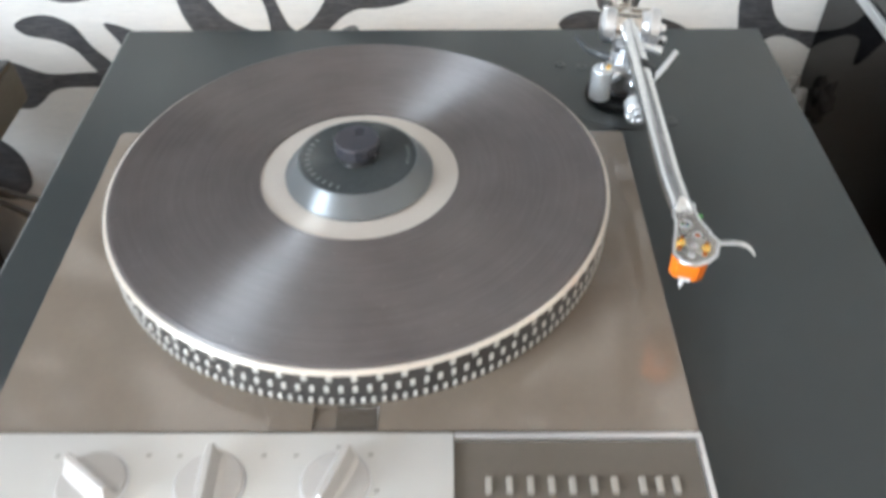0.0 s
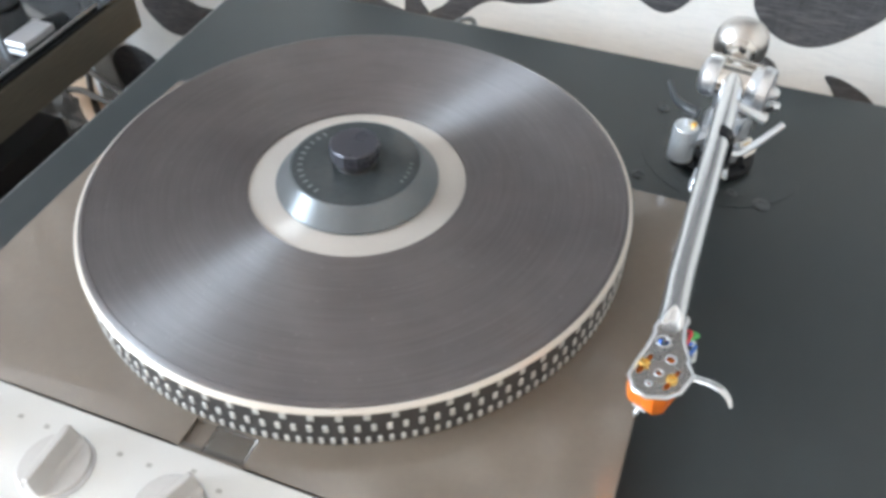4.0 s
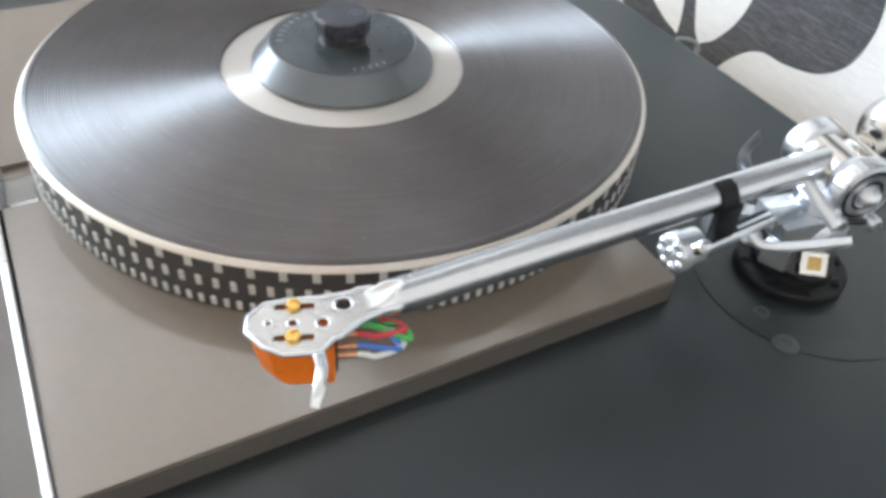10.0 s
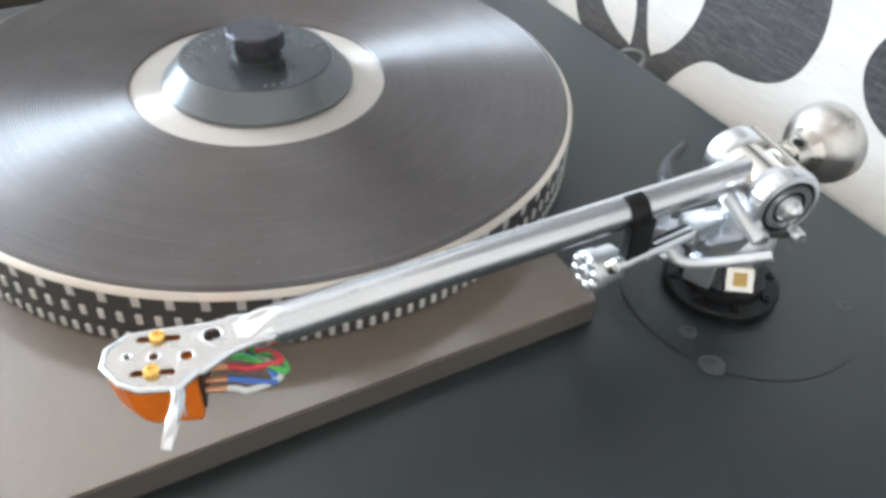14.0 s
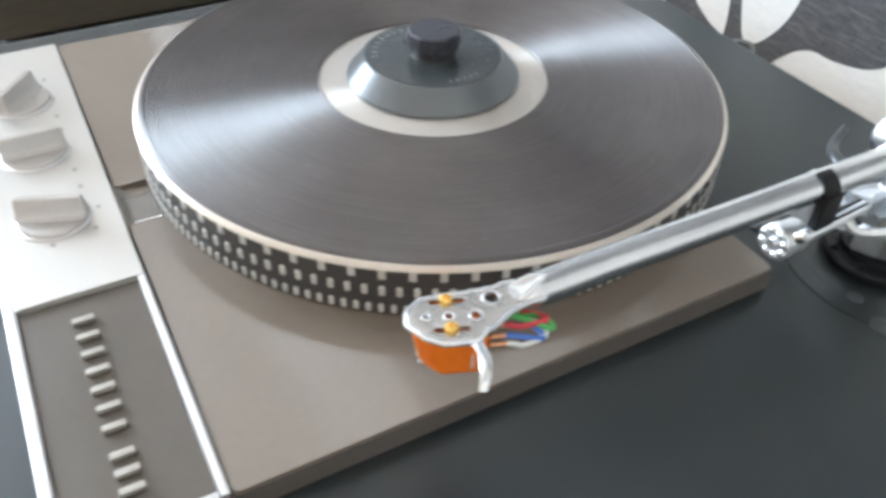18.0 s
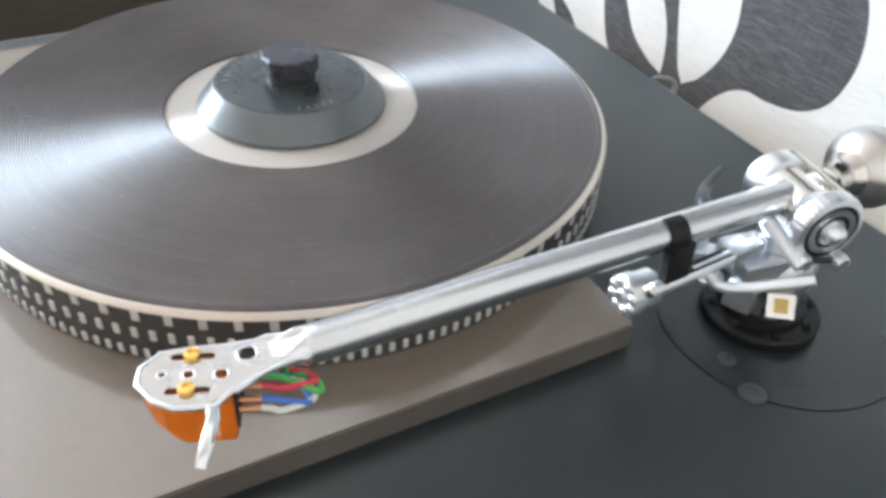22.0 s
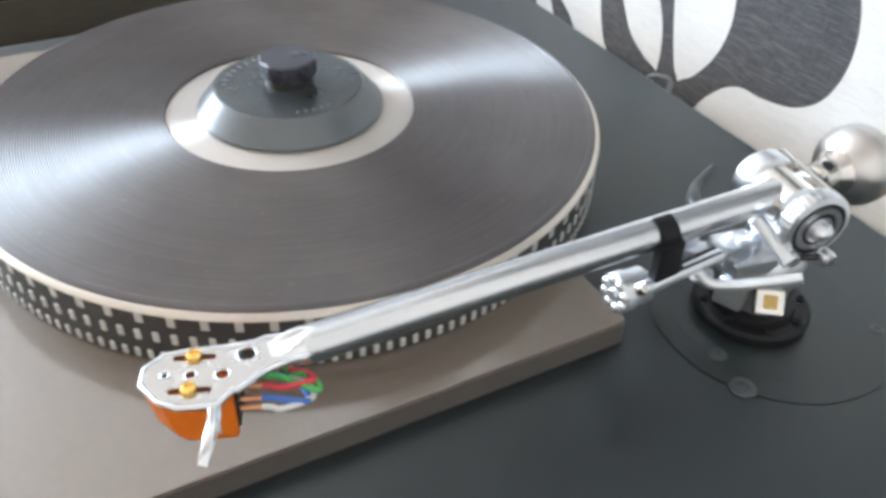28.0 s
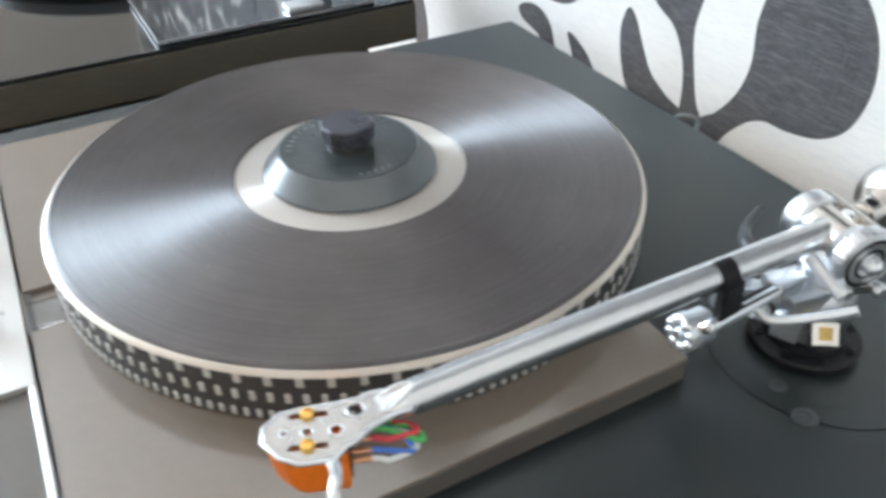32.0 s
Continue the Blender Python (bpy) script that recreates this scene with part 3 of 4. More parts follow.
# the sides of the casting: their shade is put into a darker taupe
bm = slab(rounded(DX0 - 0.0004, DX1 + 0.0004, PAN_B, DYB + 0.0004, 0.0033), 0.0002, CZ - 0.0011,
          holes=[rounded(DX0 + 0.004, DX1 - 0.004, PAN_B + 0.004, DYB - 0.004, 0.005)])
part("skirt", bm, TAUPE_SHADED, deck, "enamelled edge of the casting, darkened for shade in its colour")

# strobe window: a clear block over a dark well
part("strobe_well", box(wx0 + 0.0002, wx1 - 0.0002, wy0 + 0.0002, wy1 - 0.0002, 0.0002, 0.0092), TAUPE, deck, "taupe well under the strobe window")
part("strobe_prism", box(-0.0020, 0.0186, wy0 + 0.0005, wy1 - 0.0005, 0.0093, CZ + 0.0006, 0.0005), ACRYLIC, deck, "clear plastic strobe window")

# ---- control panel ----
PT = CZ + 0.0014
panel = part("control_panel", box(PAN_L, DIV, DYF + 0.0035, PAN_B - 0.0003, 0.0003, PT, 0.0007), SILVER, deck, "bright silver control panel")
part("front_bevel", slab([(PAN_L, DYF - 0.0012), (DX1, DYF - 0.0012), (DX1, DYF + 0.0033), (PAN_L, DYF + 0.0033)], 0.0003, PT - 0.0006, bevel=0.0014), TRIM, deck, "polished front edge")
badge = part("badge_panel", box(DIV + 0.0003, DX1 - 0.0030, DYF + 0.0036, PAN_B - 0.0035, 0.0003, PT - 0.0026), BADGE, deck, "recessed brown badge panel")
part("back_trim", box(DIV + 0.0004, DX1, PAN_B - 0.0033, PAN_B - 0.0003, 0.0003, PT, 0.0005), TRIM, deck, "narrow polished strip")
part("end_trim", box(DX1 - 0.0028, DX1, DYF + 0.0036, PAN_B - 0.0036, 0.0003, PT, 0.0005), TRIM, deck, "narrow polished strip")
# the raised badge letters, as plain upright bars
for i in range(10):
    x = 0.0722 + 0.0098 * i if i < 7 else 0.1440 + 0.0078 * (i - 7)
    bm = box(x - 0.0015, x + 0.0015, -0.2010, -0.1925, PT - 0.0024, PT - 0.0002, 0.0005)
    part("badge_bar", bm, LETTER, badge, at=(x, -0.197, PT))
# faint printed marks beside the knobs
for x, y in ((-0.133, -0.1815), (-0.0895, -0.1812), (-0.019, -0.1815), (0.0165, -0.1812), (0.0205, -0.2000), (-0.0745, -0.1815), (-0.0345, -0.1815), (0.0010, -0.1770)):
    part("printed_mark", box(x - 0.0013, x + 0.0013, y - 0.0010, y + 0.0010, PT - 0.0001, PT + 0.00012), INK, panel)


def knob(x, y, turn):
    """A thin round knob with a tall tapered fin across its face."""
    R = 0.0158
    disc = lathe([(0, PT), (R * 1.01, PT), (R * 1.01, PT + 0.0020), (R * 0.97, PT + 0.0028), (0, PT + 0.0032)], 56)
    fin = bmesh.new()
    levels = ((PT + 0.0030, 0.0062, 0.0154), (PT + 0.0042, 0.0040, 0.0153), (PT + 0.0070, 0.0028, 0.0151), (PT + 0.0118, 0.0021, 0.0147), (PT + 0.0126, 0.0013, 0.0139))
    rings = []
    for z, w, l in levels:
        rings.append([fin.verts.new(q) for q in ((l, -w * 0.75, z), (l, w * 0.75, z), (l * 0.8, w, z), (-l * 0.8, w, z), (-l, w * 0.75, z), (-l, -w * 0.75, z), (-l * 0.8, -w, z), (l * 0.8, -w, z))])
    for a, b in zip(rings, rings[1:]):
        for k in range(8):
            fin.faces.new((a[k], a[(k + 1) % 8], b[(k + 1) % 8], b[k]))
    fin.faces.new(rings[-1])
    disc = join(disc, fin)
    disc.transform(Matrix.Translation((x, y, 0)) @ pose(0, 0, 0, 0, 0, turn))
    k = part("knob", disc, KNOB, deck, "pearl grey rotary knob with a raised fin", at=(x, y, PT))
    rim = lathe([(0.0160, PT), (0.0168, PT), (0.0168, PT + 0.0009), (0.0160, PT + 0.0012)], 56, True, turn=Matrix.Translation((x, y, 0)))
    part("base_ring", rim, TRIM, k, "thin bright base ring")


for x, turn in ((-0.1120, 143), (-0.0572, 91), (0.0012, 68)):
    knob(x, -0.1965, turn)

# ---- platter ----
platter = part("platter", lathe([(0.0, 0.0305), (0.142, 0.0305), (0.1475, 0.0370)], 160), BAND, deck, at=(0, 0, 0.0135))
part("strobe_band", lathe([(0.140, 0.0120), (0.1515, 0.0120), (0.1515, 0.0358), (0.140, 0.0358)], 192, True), BAND, platter, "black band of the strobe rim")
part("rim", lathe([(0.1470, 0.0372), (0.1470, 0.0380), (0.1497, 0.0383), (0.1508, 0.0381), (0.1521, 0.0368), (0.1522, 0.0360), (0.1508, 0.0356)], 192, True), RIM, platter, "cream machined rim")
part("centre_ring", lathe([(0.0, 0.0370), (0.0605, 0.0370), (0.0605, 0.0383), (0.0590, 0.0386), (0.0, 0.0386)], 128), HUB, platter, "pale machined centre")
part("spindle", rod((0, 0, 0.0386), (0, 0, 0.050), 0.0036), CHROME, platter)

# ---- ridged mat ----
prof = [(0.0605, 0.0386)]
r = 0.0605
while r < 0.1458:
    prof += [(r + 0.0001, 0.03952), (r + 0.00035, 0.03974), (r + 0.00058, 0.03982), (r + 0.00081, 0.03974), (r + 0.00106, 0.03952)]
    r += 0.00116
prof += [(0.1466, 0.0398), (0.1472, 0.0400), (0.1482, 0.0398), (0.1491, 0.0393), (0.1497, 0.0386), (0.1499, 0.0379)]
solo("record_mat", lathe(prof, 256), RUBBER, (0, 0, 0.0386), "dark grey rubber mat with fine concentric ridges, on the platter", "mat", angle=60)

# ---- record clamp ----
clamp = thing("record_clamp", (0, 0, 0.0386), "grey anodised record clamp with a black knob, on the spindle", "clamp")
part("skirt", lathe([(0.0, 0.0388), (0.0444, 0.0388), (0.0451, 0.0394), (0.0451, 0.0408), (0.0446, 0.0413), (0.0368, 0.0508), (0.0362, 0.0512), (0.0354, 0.0510), (0, 0.0506)], 128), CLAMP, clamp)
disc = part("top_disc", lathe([(0, 0.0509), (0.0348, 0.0509), (0.0352, 0.0512), (0.0348, 0.0515), (0, 0.0515)], 96), CLAMP_TOP, clamp, "dark glossy top disc")
part("neck", lathe([(0, 0.0515), (0.0116, 0.0515), (0.0112, 0.0522), (0.0112, 0.0570), (0, 0.0570)], 48), BLACK, clamp, "black neck")
one = lathe([(0, 0.0562), (0.0128, 0.0562), (0.0137, 0.0569), (0.0137, 0.0640), (0.0129, 0.0648), (0, 0.0650)], 12)
part("knob", one, CLAMP_KNOB, clamp, "faceted violet-black knob", angle=20)
for a0, a1, count, h in ((150, 252, 12, 0.0030), (-12, 17, 5, 0.0020)):
    for i in range(count):
        a = radians(a0 + (a1 - a0) * i / (count - 1))
        rr = 0.0305
        one = box(-h * 0.22, h * 0.22, -h / 2, h / 2, 0.05151, 0.05165)
        one.transform(pose(0, 0, 0, 0, 0, math.degrees(a) + 90))
        bmesh.ops.translate(one, vec=(rr * math.cos(a), rr * math.sin(a), 0), verts=one.verts)
        part("printed_bar", one, DIM_MARK, disc, "worn white print")

# ---- tonearm ----
arm = thing("tonearm", (0.187, 0.139, 0.0004), "polished chrome tonearm with an orange cartridge, on the round armboard", "tonearm")
AX, AZ = 0.1804, 0.0598
PIV = Vector((0.1840, 0.1385, 0.0590))
CROSS = Vector((0.985, -0.172, 0.0))          # along the knife-edge bearing
# the tube is a little wider than it is tall
bm = rod((AX - 0.0002, -0.0315, AZ), (0.1832, 0.150, 0.0617), 0.0059, 40, r2=0.0061)
for v in bm.verts:
    mid = AX - 0.0002 + (0.1834 - AX) * (v.co.y + 0.0315) / 0.1815
    v.co.x = mid + (v.co.x - mid) * 1.06
part("arm_tube", bm, STEEL, arm, "brushed silver arm tube")

# headshell frame: forward and right
HO, HU, HV = Vector((0.1798, -0.0899)), Vector((-0.351, -0.936)), Vector((0.936, -0.351))


def hs(u, v):
    q = HO + HU * u + HV * v
    return (q.x, q.y)


def hs3(u, v, z):
    return (*hs(u, v), z)


plan = [(.0136, .0030), (.0136, -.0030), (.0088, -.0082), (.0010, -.0094), (-.0085, -.0101)] + closed_curve(((-.0170, -.0114), (-.0300, -.0132), (-.0330, -.0130), (-.0330, -.0048), (-.0285, -.0036), (-.0205, .0006), (-.0122, .0070)), 4)[:25] + [(-.0078, .0122), (.0028, .0122), (.0086, .0092)]
outline = [hs(u, v) for u, v in plan]
holes = [[hs(*p) for p in circle(u, v, r, 14)] for u, v, r in ((-.0088, .0010, .0019), (.0001, .0006, .0015), (.0074, .0002, .0010), (-.0152, -.0064, .0027))]
for v in (-.0064, .0064):
    holes.append([hs(*p) for p in rounded(-.0062, .0056, v - .0009, v + .0009, .00085, 3)])
shell = part("headshell", slab(outline, 0.0606, 0.0630, holes=holes, bevel=0.0007), SHELL, arm, "silver perforated headshell")
# a rolled edge runs round it, and each hole has a bright rim


def cord(loop, z, r, seg=8):
    """A round bead along a closed plan outline."""
    one, rings, n = bmesh.new(), [], len(loop)
    for i in range(n):
        (ax, ay), (bx, by), (x, y) = loop[i - 1], loop[(i + 1) % n], loop[i]
        out = Vector((by - ay, ax - bx, 0)).normalized()
        rings.append([one.verts.new(Vector((x, y, z)) + out * r * math.cos(2 * math.pi * j / seg) + Vector((0, 0, r * math.sin(2 * math.pi * j / seg)))) for j in range(seg)])
    for i in range(n):
        a, b = rings[i], rings[(i + 1) % n]
        for j in range(seg):
            one.faces.new((a[j], a[(j + 1) % seg], b[(j + 1) % seg], b[j]))
    return one


part("rolled_edge", cord([hs(u, v) for u, v in plan], 0.0624, 0.0010), CHROME, shell, "bright rolled edge", angle=70)
for u, v, r in ((-.0088, .0010, .0019), (.0001, .0006, .0015), (.0074, .0002, .0010), (-.0152, -.0064, .0027)):
    part("hole_rim", cord([hs(*p) for p in circle(u, v, r + 0.0002, 24)], 0.06285, 0.0004), CHROME, shell, "bright hole rim", angle=70)
# the neck: the round tube opens into two rails that run out along the headshell
neck, rings = bmesh.new(), []
way = spline([(0.1804, -0.0672, 0.0612), (0.1807, -0.0600, 0.0607), (0.1806, -0.0510, 0.0602), (0.1804, -0.0410, 0.0599), (AX - 0.0002, -0.0285, AZ)], 7)
for i, q in enumerate(way):
    s = i / (len(way) - 1)
    d = (way[min(i + 1, len(way) - 1)] - way[max(i - 1, 0)]).normalized()
    side = d.cross(Vector((0, 0, 1))).normalized()
    ease = min(1.0, s / 0.34)
    ease = ease * ease * (3 - 2 * ease)
    wide = 0.0057 + 0.0006 * ease
    tall = 0.0022 + 0.0038 * ease
    # a flat-bottomed pit between two rails, narrowing to a point
    pit, sole = 0.72 * max(0.0, 1 - s / 0.42), 0.0019 + 0.0042 * min(1.0, s / 0.42) ** 2
    ring = []
    for j in range(48):
        c, n = math.cos(2 * math.pi * j / 48), math.sin(2 * math.pi * j / 48)
        z = tall * n if n > 0 else n * (0.0012 + 0.0048 * min(1.0, s / 0.4))
        if n > 0 and s < 0.42:
            z = min(z, sole + 0.009 * max(0.0, abs(c) - pit))
        ring.append(neck.verts.new(q + side * wide * c + Vector((0, 0, z))))
    rings.append(ring)
for a, b in zip(rings, rings[1:]):
    for j in range(48):
        neck.faces.new((a[j], a[(j + 1) % 48], b[(j + 1) % 48], b[j]))
neck.faces.new(rings[0]), neck.faces.new(rings[-1])
part("neck", neck, STEEL, arm, "flattened silver neck of the arm tube", angle=70)
for v in (-.0064, .0064):
    x, y = hs(0.0, v)
    part("gold_screw", lathe([(0, 0.0630), (0.0024, 0.0630), (0.0025, 0.0634), (0.0022, 0.0643), (0.0010, 0.0645), (0.0009, 0.0640), (0, 0.0640)], 20,
                             turn=Matrix.Translation((x, y, 0))), GOLD, shell, "gold-plated mounting screw")
# finger lift: a curved blade, broad at its root and drawn out to a thin tip
line = spline([hs3(*p) for p in ((-.0060, .0090, .0619), (-.0074, .0125, .0622), (-.0081, .0165, .0633), (-.0082, .0205, .0644), (-.0078, .0250, .0645), (-.0070, .0285, .0630), (-.0062, .0306, .0606))], 6)
lift, rings = bmesh.new(), []
for i, q in enumerate(line):
    f = i / (len(line) - 1)
    d = (line[min(i + 1, len(line) - 1)] - line[max(i - 1, 0)]).normalized()
    s = Vector((HU.x, HU.y, 0)) - d * d.dot(Vector((HU.x, HU.y, 0)))
    s.normalize()
    w = d.cross(s)
    hw, hh = 0.0019 + 0.0026 * max(0.0, 1 - f / 0.22) ** 2 - 0.0004 * f ** 2, 0.0008 - 0.0003 * f
    rings.append([lift.verts.new(q + s * hw * math.cos(2 * math.pi * j / 12) + w * hh * math.sin(2 * math.pi * j / 12)) for j in range(12)])
for a, b in zip(rings, rings[1:]):
    for k in range(12):
        lift.faces.new((a[k], a[(k + 1) % 12], b[(k + 1) % 12], b[k]))
lift.faces.new(rings[0]), lift.faces.new(rings[-1])
part("finger_lift", lift, STEEL, shell, "curved silver finger lift", angle=60)

# cartridge: its front corners are cut back, and its nose slopes in towards the stylus
body, rings = bmesh.new(), []
for z, rear, side, corner, front, nose in ((.0606, -.0120, .0092, .0072, .0122, .0056), (.0590, -.0120, .0092, .0072, .0122, .0056), (.0500, -.0120, .0089, .0062, .0104, .0058),
                                           (.0452, -.0120, .0086, .0042, .0078, .0056), (.0426, -.0112, .0078, .0024, .0052, .0054)):
    rings.append([body.verts.new(hs3(u, v, z)) for u, v in ((rear, -side), (corner, -side), (front, -nose), (front, nose), (corner, side), (rear, side))])
for a, b in zip(rings, rings[1:]):
    for k in range(6):
        body.faces.new((a[k], a[(k + 1) % 6], b[(k + 1) % 6], b[k]))
body.faces.new(rings[0]), body.faces.new(rings[-1])
bmesh.ops.recalc_face_normals(body, faces=body.faces)
bmesh.ops.bevel(body, geom=[e for e in body.edges if e.calc_face_angle(0) > 0.35], offset=0.0006, segments=2, affect="EDGES", profile=0.6)
cart = part("cartridge", body, ORANGE, arm, "glossy orange moving-magnet cartridge")
HM = Matrix(((HU.x, HV.x, 0, HO.x), (HU.y, HV.y, 0, HO.y), (0, 0, 1, 0), (0, 0, 0, 1)))


def local(bm):
    bm.transform(HM)
    return bm


part("back_plate", local(box(-0.0128, -0.0121, -0.0074, 0.0074, 0.0475, 0.0598, 0.0002)), BLACK, cart, "black terminal plate")
part("stylus_holder", rod(hs3(.0050, -.0008, .0440), hs3(.0086, -.0012, .0408), 0.0012, 14), ALLOY, cart, "small silver stylus holder")
part("cantilever", rod(hs3(.0085, -.0012, .0409), hs3(.0100, -.0012, .0398), 0.0004, 8), STEEL, cart)
label = box(-0.0003, 0.0003, -0.0030, 0.0030, -0.0017, 0.0017)
label.transform(Matrix.Translation((.0096, 0, .0472)) @ pose(0, 0, 0, 0, 26, 0))
part("front_label", local(label), MARK, cart, "pale printed patch")
for v, z in ((0.0088, 0.0475), (0.0089, 0.0500)):
    part("printed_stripe", local(box(-0.0072, -0.0066, v - 0.0006, v + 0.00025, z - 0.0012, z + 0.0030)), MARK, cart)
# pins and the four lead wires, which loop out to the side in a tight S and back under the neck
for colour, v, z, lead in (("green", -.0040, .0560, ((.1932, -.0572, .0534), (.1866, -.0572, .0536), (.1812, -.0625, .0515))),
                           ("red", -.0010, .0550, ((.1899, -.0574, .0548), (.1838, -.0586, .0530), (.1797, -.0638, .0524))),
                           ("blue", .0024, .0535, ((.1930, -.0604, .0504), (.1850, -.0610, .0508), (.1790, -.0655, .0520))),
                           ("white", .0048, .0522, ((.1922, -.0588, .0503), (.1868, -.0593, .0514), (.1798, -.0648, .0512)))):
    part("pin_sleeve", rod(hs3(-.0125, v, z), hs3(-.0190, v, z), 0.0010, 12), COPPER, cart, "copper pin sleeve")
    (ex, ey, ez) = lead[2]
    pts = [hs3(-.0185, v, z), hs3(-.0215, v, z - .0004), hs3(-.0250, v + .0006, z - .0008), *lead, (ex - 0.0006, ey - 0.0004, ez + 0.0035), (ex - 0.0004, ey + 0.0008, 0.0590)]
    part(colour + "_wire", tube(pts, 0.00100, 8, 7), WIRES[colour], cart, colour + " lead wire")
part("wire_ferrule", rod((0.1802, -0.0598, 0.0570), (0.1788, -0.0611, 0.0528), 0.0013, 14), CHROME, cart, "small bright ferrule under the neck")

# ---- pillar, bearing and counterweight ----
def up(x, y, prof, seg=40):
    return lathe(prof, seg, turn=Matrix.Translation((x, y, 0)))


base = part("base", up(0.1845, 0.1400, [(0, .0006), (.0240, .0006), (.0245, .0012), (.0245, .0048), (.0235, .0058), (.0180, .0062), (.0175, .0090), (.0150, .0098), (0, .0098)], 64), JET, arm, "black mounting flange")
for k in range(8):
    a = 2 * math.pi * (k + 0.4) / 8
    part("flange_screw", up(0.1845 + 0.0206 * math.cos(a), 0.1400 + 0.0206 * math.sin(a), [(0, .0058), (.0022, .0058), (.0022, .0068), (.0012, .0072), (.0008, .0066), (0, .0066)], 14), JET, base)
part("pillar", up(0.1865, 0.1385, [(0, .0090), (.0118, .0090), (.0122, .0110), (.0122, .0180), (.0142, .0240), (.0146, .0260), (.0144, .0330), (.0120, .0375), (.0110, .0400), (.0120, .0430), (.0120, .0470), (0, .0470)]), CHROME, arm, "chrome pillar")


def turned_box(cx, cy, dx, dy, z0, z1, turn, bevel):
    b = box(-dx, dx, -dy, dy, z0, z1, bevel)
    b.transform(Matrix.Translation((cx, cy, 0)) @ pose(0, 0, 0, 0, 0, turn))
    return b


YAW = math.degrees(math.atan2(CROSS.y, CROSS.x))
part("saddle", turned_box(0.1850, 0.1290, 0.0110, 0.0145, 0.0300, 0.0400, YAW, 0.0020), CHROME, arm, "chrome saddle block")
part("yoke", turned_box(0.1845, 0.1390, 0.0085, 0.0075, 0.0400, 0.0535, YAW, 0.0020), CHROME, arm)
# bearing barrel: two round housings with a flat bridge between them
bm = lathe([(0, -.001), (.0084, -.001), (.0102, .0010), (.0115, .0040), (.0130, .0062), (.0140, .0066), (.0141, .0110), (.0134, .0126), (.0114, .0133), (.0110, .0126), (.0096, .0126), (.0094, .0135), (.0072, .0135), (.0070, .0127),
            (.0056, .0127), (.0054, .0136), (0, .0138)], 144)
for v in bm.verts:
    if 0.0063 < v.co.z < 0.0128 and v.co.xy.length > 0.0125:
        v.co.xy *= 1 + 0.008 * math.cos(36 * math.atan2(v.co.y, v.co.x))
bm.transform(axis(PIV + CROSS * 0.0080, PIV + CROSS * 0.03))
h = part("right_housing", bm, CHROME, arm, "chrome bearing housing with a fluted ring end")
for r0, r1 in ((.0096, .0111), (.0056, .0071)):
    part("black_ring", lathe([(r0, .01262), (r1, .01262), (r1, .0131), (r0, .0131)], 48, True, turn=axis(PIV + CROSS * 0.0080, PIV + CROSS * 0.03)), BLACK, h)
part("dome_nut", lathe([(0, .0134), (.0040, .0134), (.0041, .0150), (.0034, .0172), (.0018, .0183), (0, .0185)], 32, turn=axis(PIV + CROSS * 0.0080, PIV + CROSS * 0.03)), CHROME, h)
part("left_housing", lathe([(0, 0), (.0095, 0), (.0115, .0012), (.0122, .0035), (.0120, .0085), (.0095, .0112), (.0050, .0122), (0, .0124)], 56, turn=axis(PIV - CROSS * 0.0085, PIV - CROSS * 0.03)), CHROME, arm, "domed chrome bearing housing")
part("bridge", turned_box(PIV.x, PIV.y + 0.0095, 0.0180, 0.0018, 0.0530, 0.0685, YAW, 0.0010), SATIN, arm, "flat satin bridge plate")
part("barrel", rod(PIV - CROSS * 0.0105, PIV + CROSS * 0.0095, 0.0098, 40), SATIN, arm, "satin cross barrel over the pillar")
# counterweight on its stub
CW = Vector((0.1822, 0.1770, 0.0625))
back = Vector((-0.03, 1.0, 0.0)).normalized()
part("rear_stub", rod(Vector((0.1836, 0.148, 0.0615)), CW - back * 0.006, 0.0042, 24), SATIN, arm)
part("stub_block", turned_box(0.1830, 0.1575, 0.0042, 0.0050, 0.0575, 0.0665, 0, 0.0012), SATIN, arm)
stub = part("stub_neck", lathe([(0, -.0215), (.0058, -.0215), (.0063, -.0208), (.0063, -.0165), (.0072, -.0140), (.0095, -.0112), (.0085, -.0095), (0, -.0090)], 48, turn=axis(CW, CW + back)), SATIN, arm, "flared nickel neck")
part("set_screw_hole", lathe([(0, .0), (.0024, .0), (.0024, .0003), (.0016, .0004), (0, .0004)], 20, turn=axis(CW - back * 0.0187 + Vector((0.0010, 0, 0.0059)), CW - back * 0.0187 + Vector((0.0022, 0, 0.0129)))), JET, stub, "dark set-screw hole")
part("counterweight", lathe([(0, -.0128)] + [(.0166 * math.cos(radians(a)), .0130 * math.sin(radians(a))) for a in range(-66, 14, 6)] + [(.0164, .0044), (.0158, .0058), (.0148, .0066), (.0120, .0074), (0, .0076)], 72,
                            turn=axis(CW, CW + back)), WEIGHT, arm, "rounded brushed nickel counterweight", at=CW)
# small screws under the right housing
for q in ((0.2040, 0.1252, 0.0484), (0.2095, 0.1382, 0.0484)):
    part("adjuster", lathe([(0, -.0032), (.0022, -.0032), (.0030, -.0018), (.0030, .0018), (.0022, .0032), (0, .0032)], 24, turn=axis(Vector(q), Vector(q) + CROSS)), CHROME, arm, "small chrome adjuster screw")
part("adjuster_bar", rod((0.2040, 0.1252, 0.0484), (0.2095, 0.1382, 0.0484), 0.0013, 12), BLACK, arm)

part("bearing_bar", rod((0.1868, 0.1226, 0.0556), (0.2060, 0.1235, 0.0472), 0.0027, 14), ALLOY, arm, "pale bearing bar")

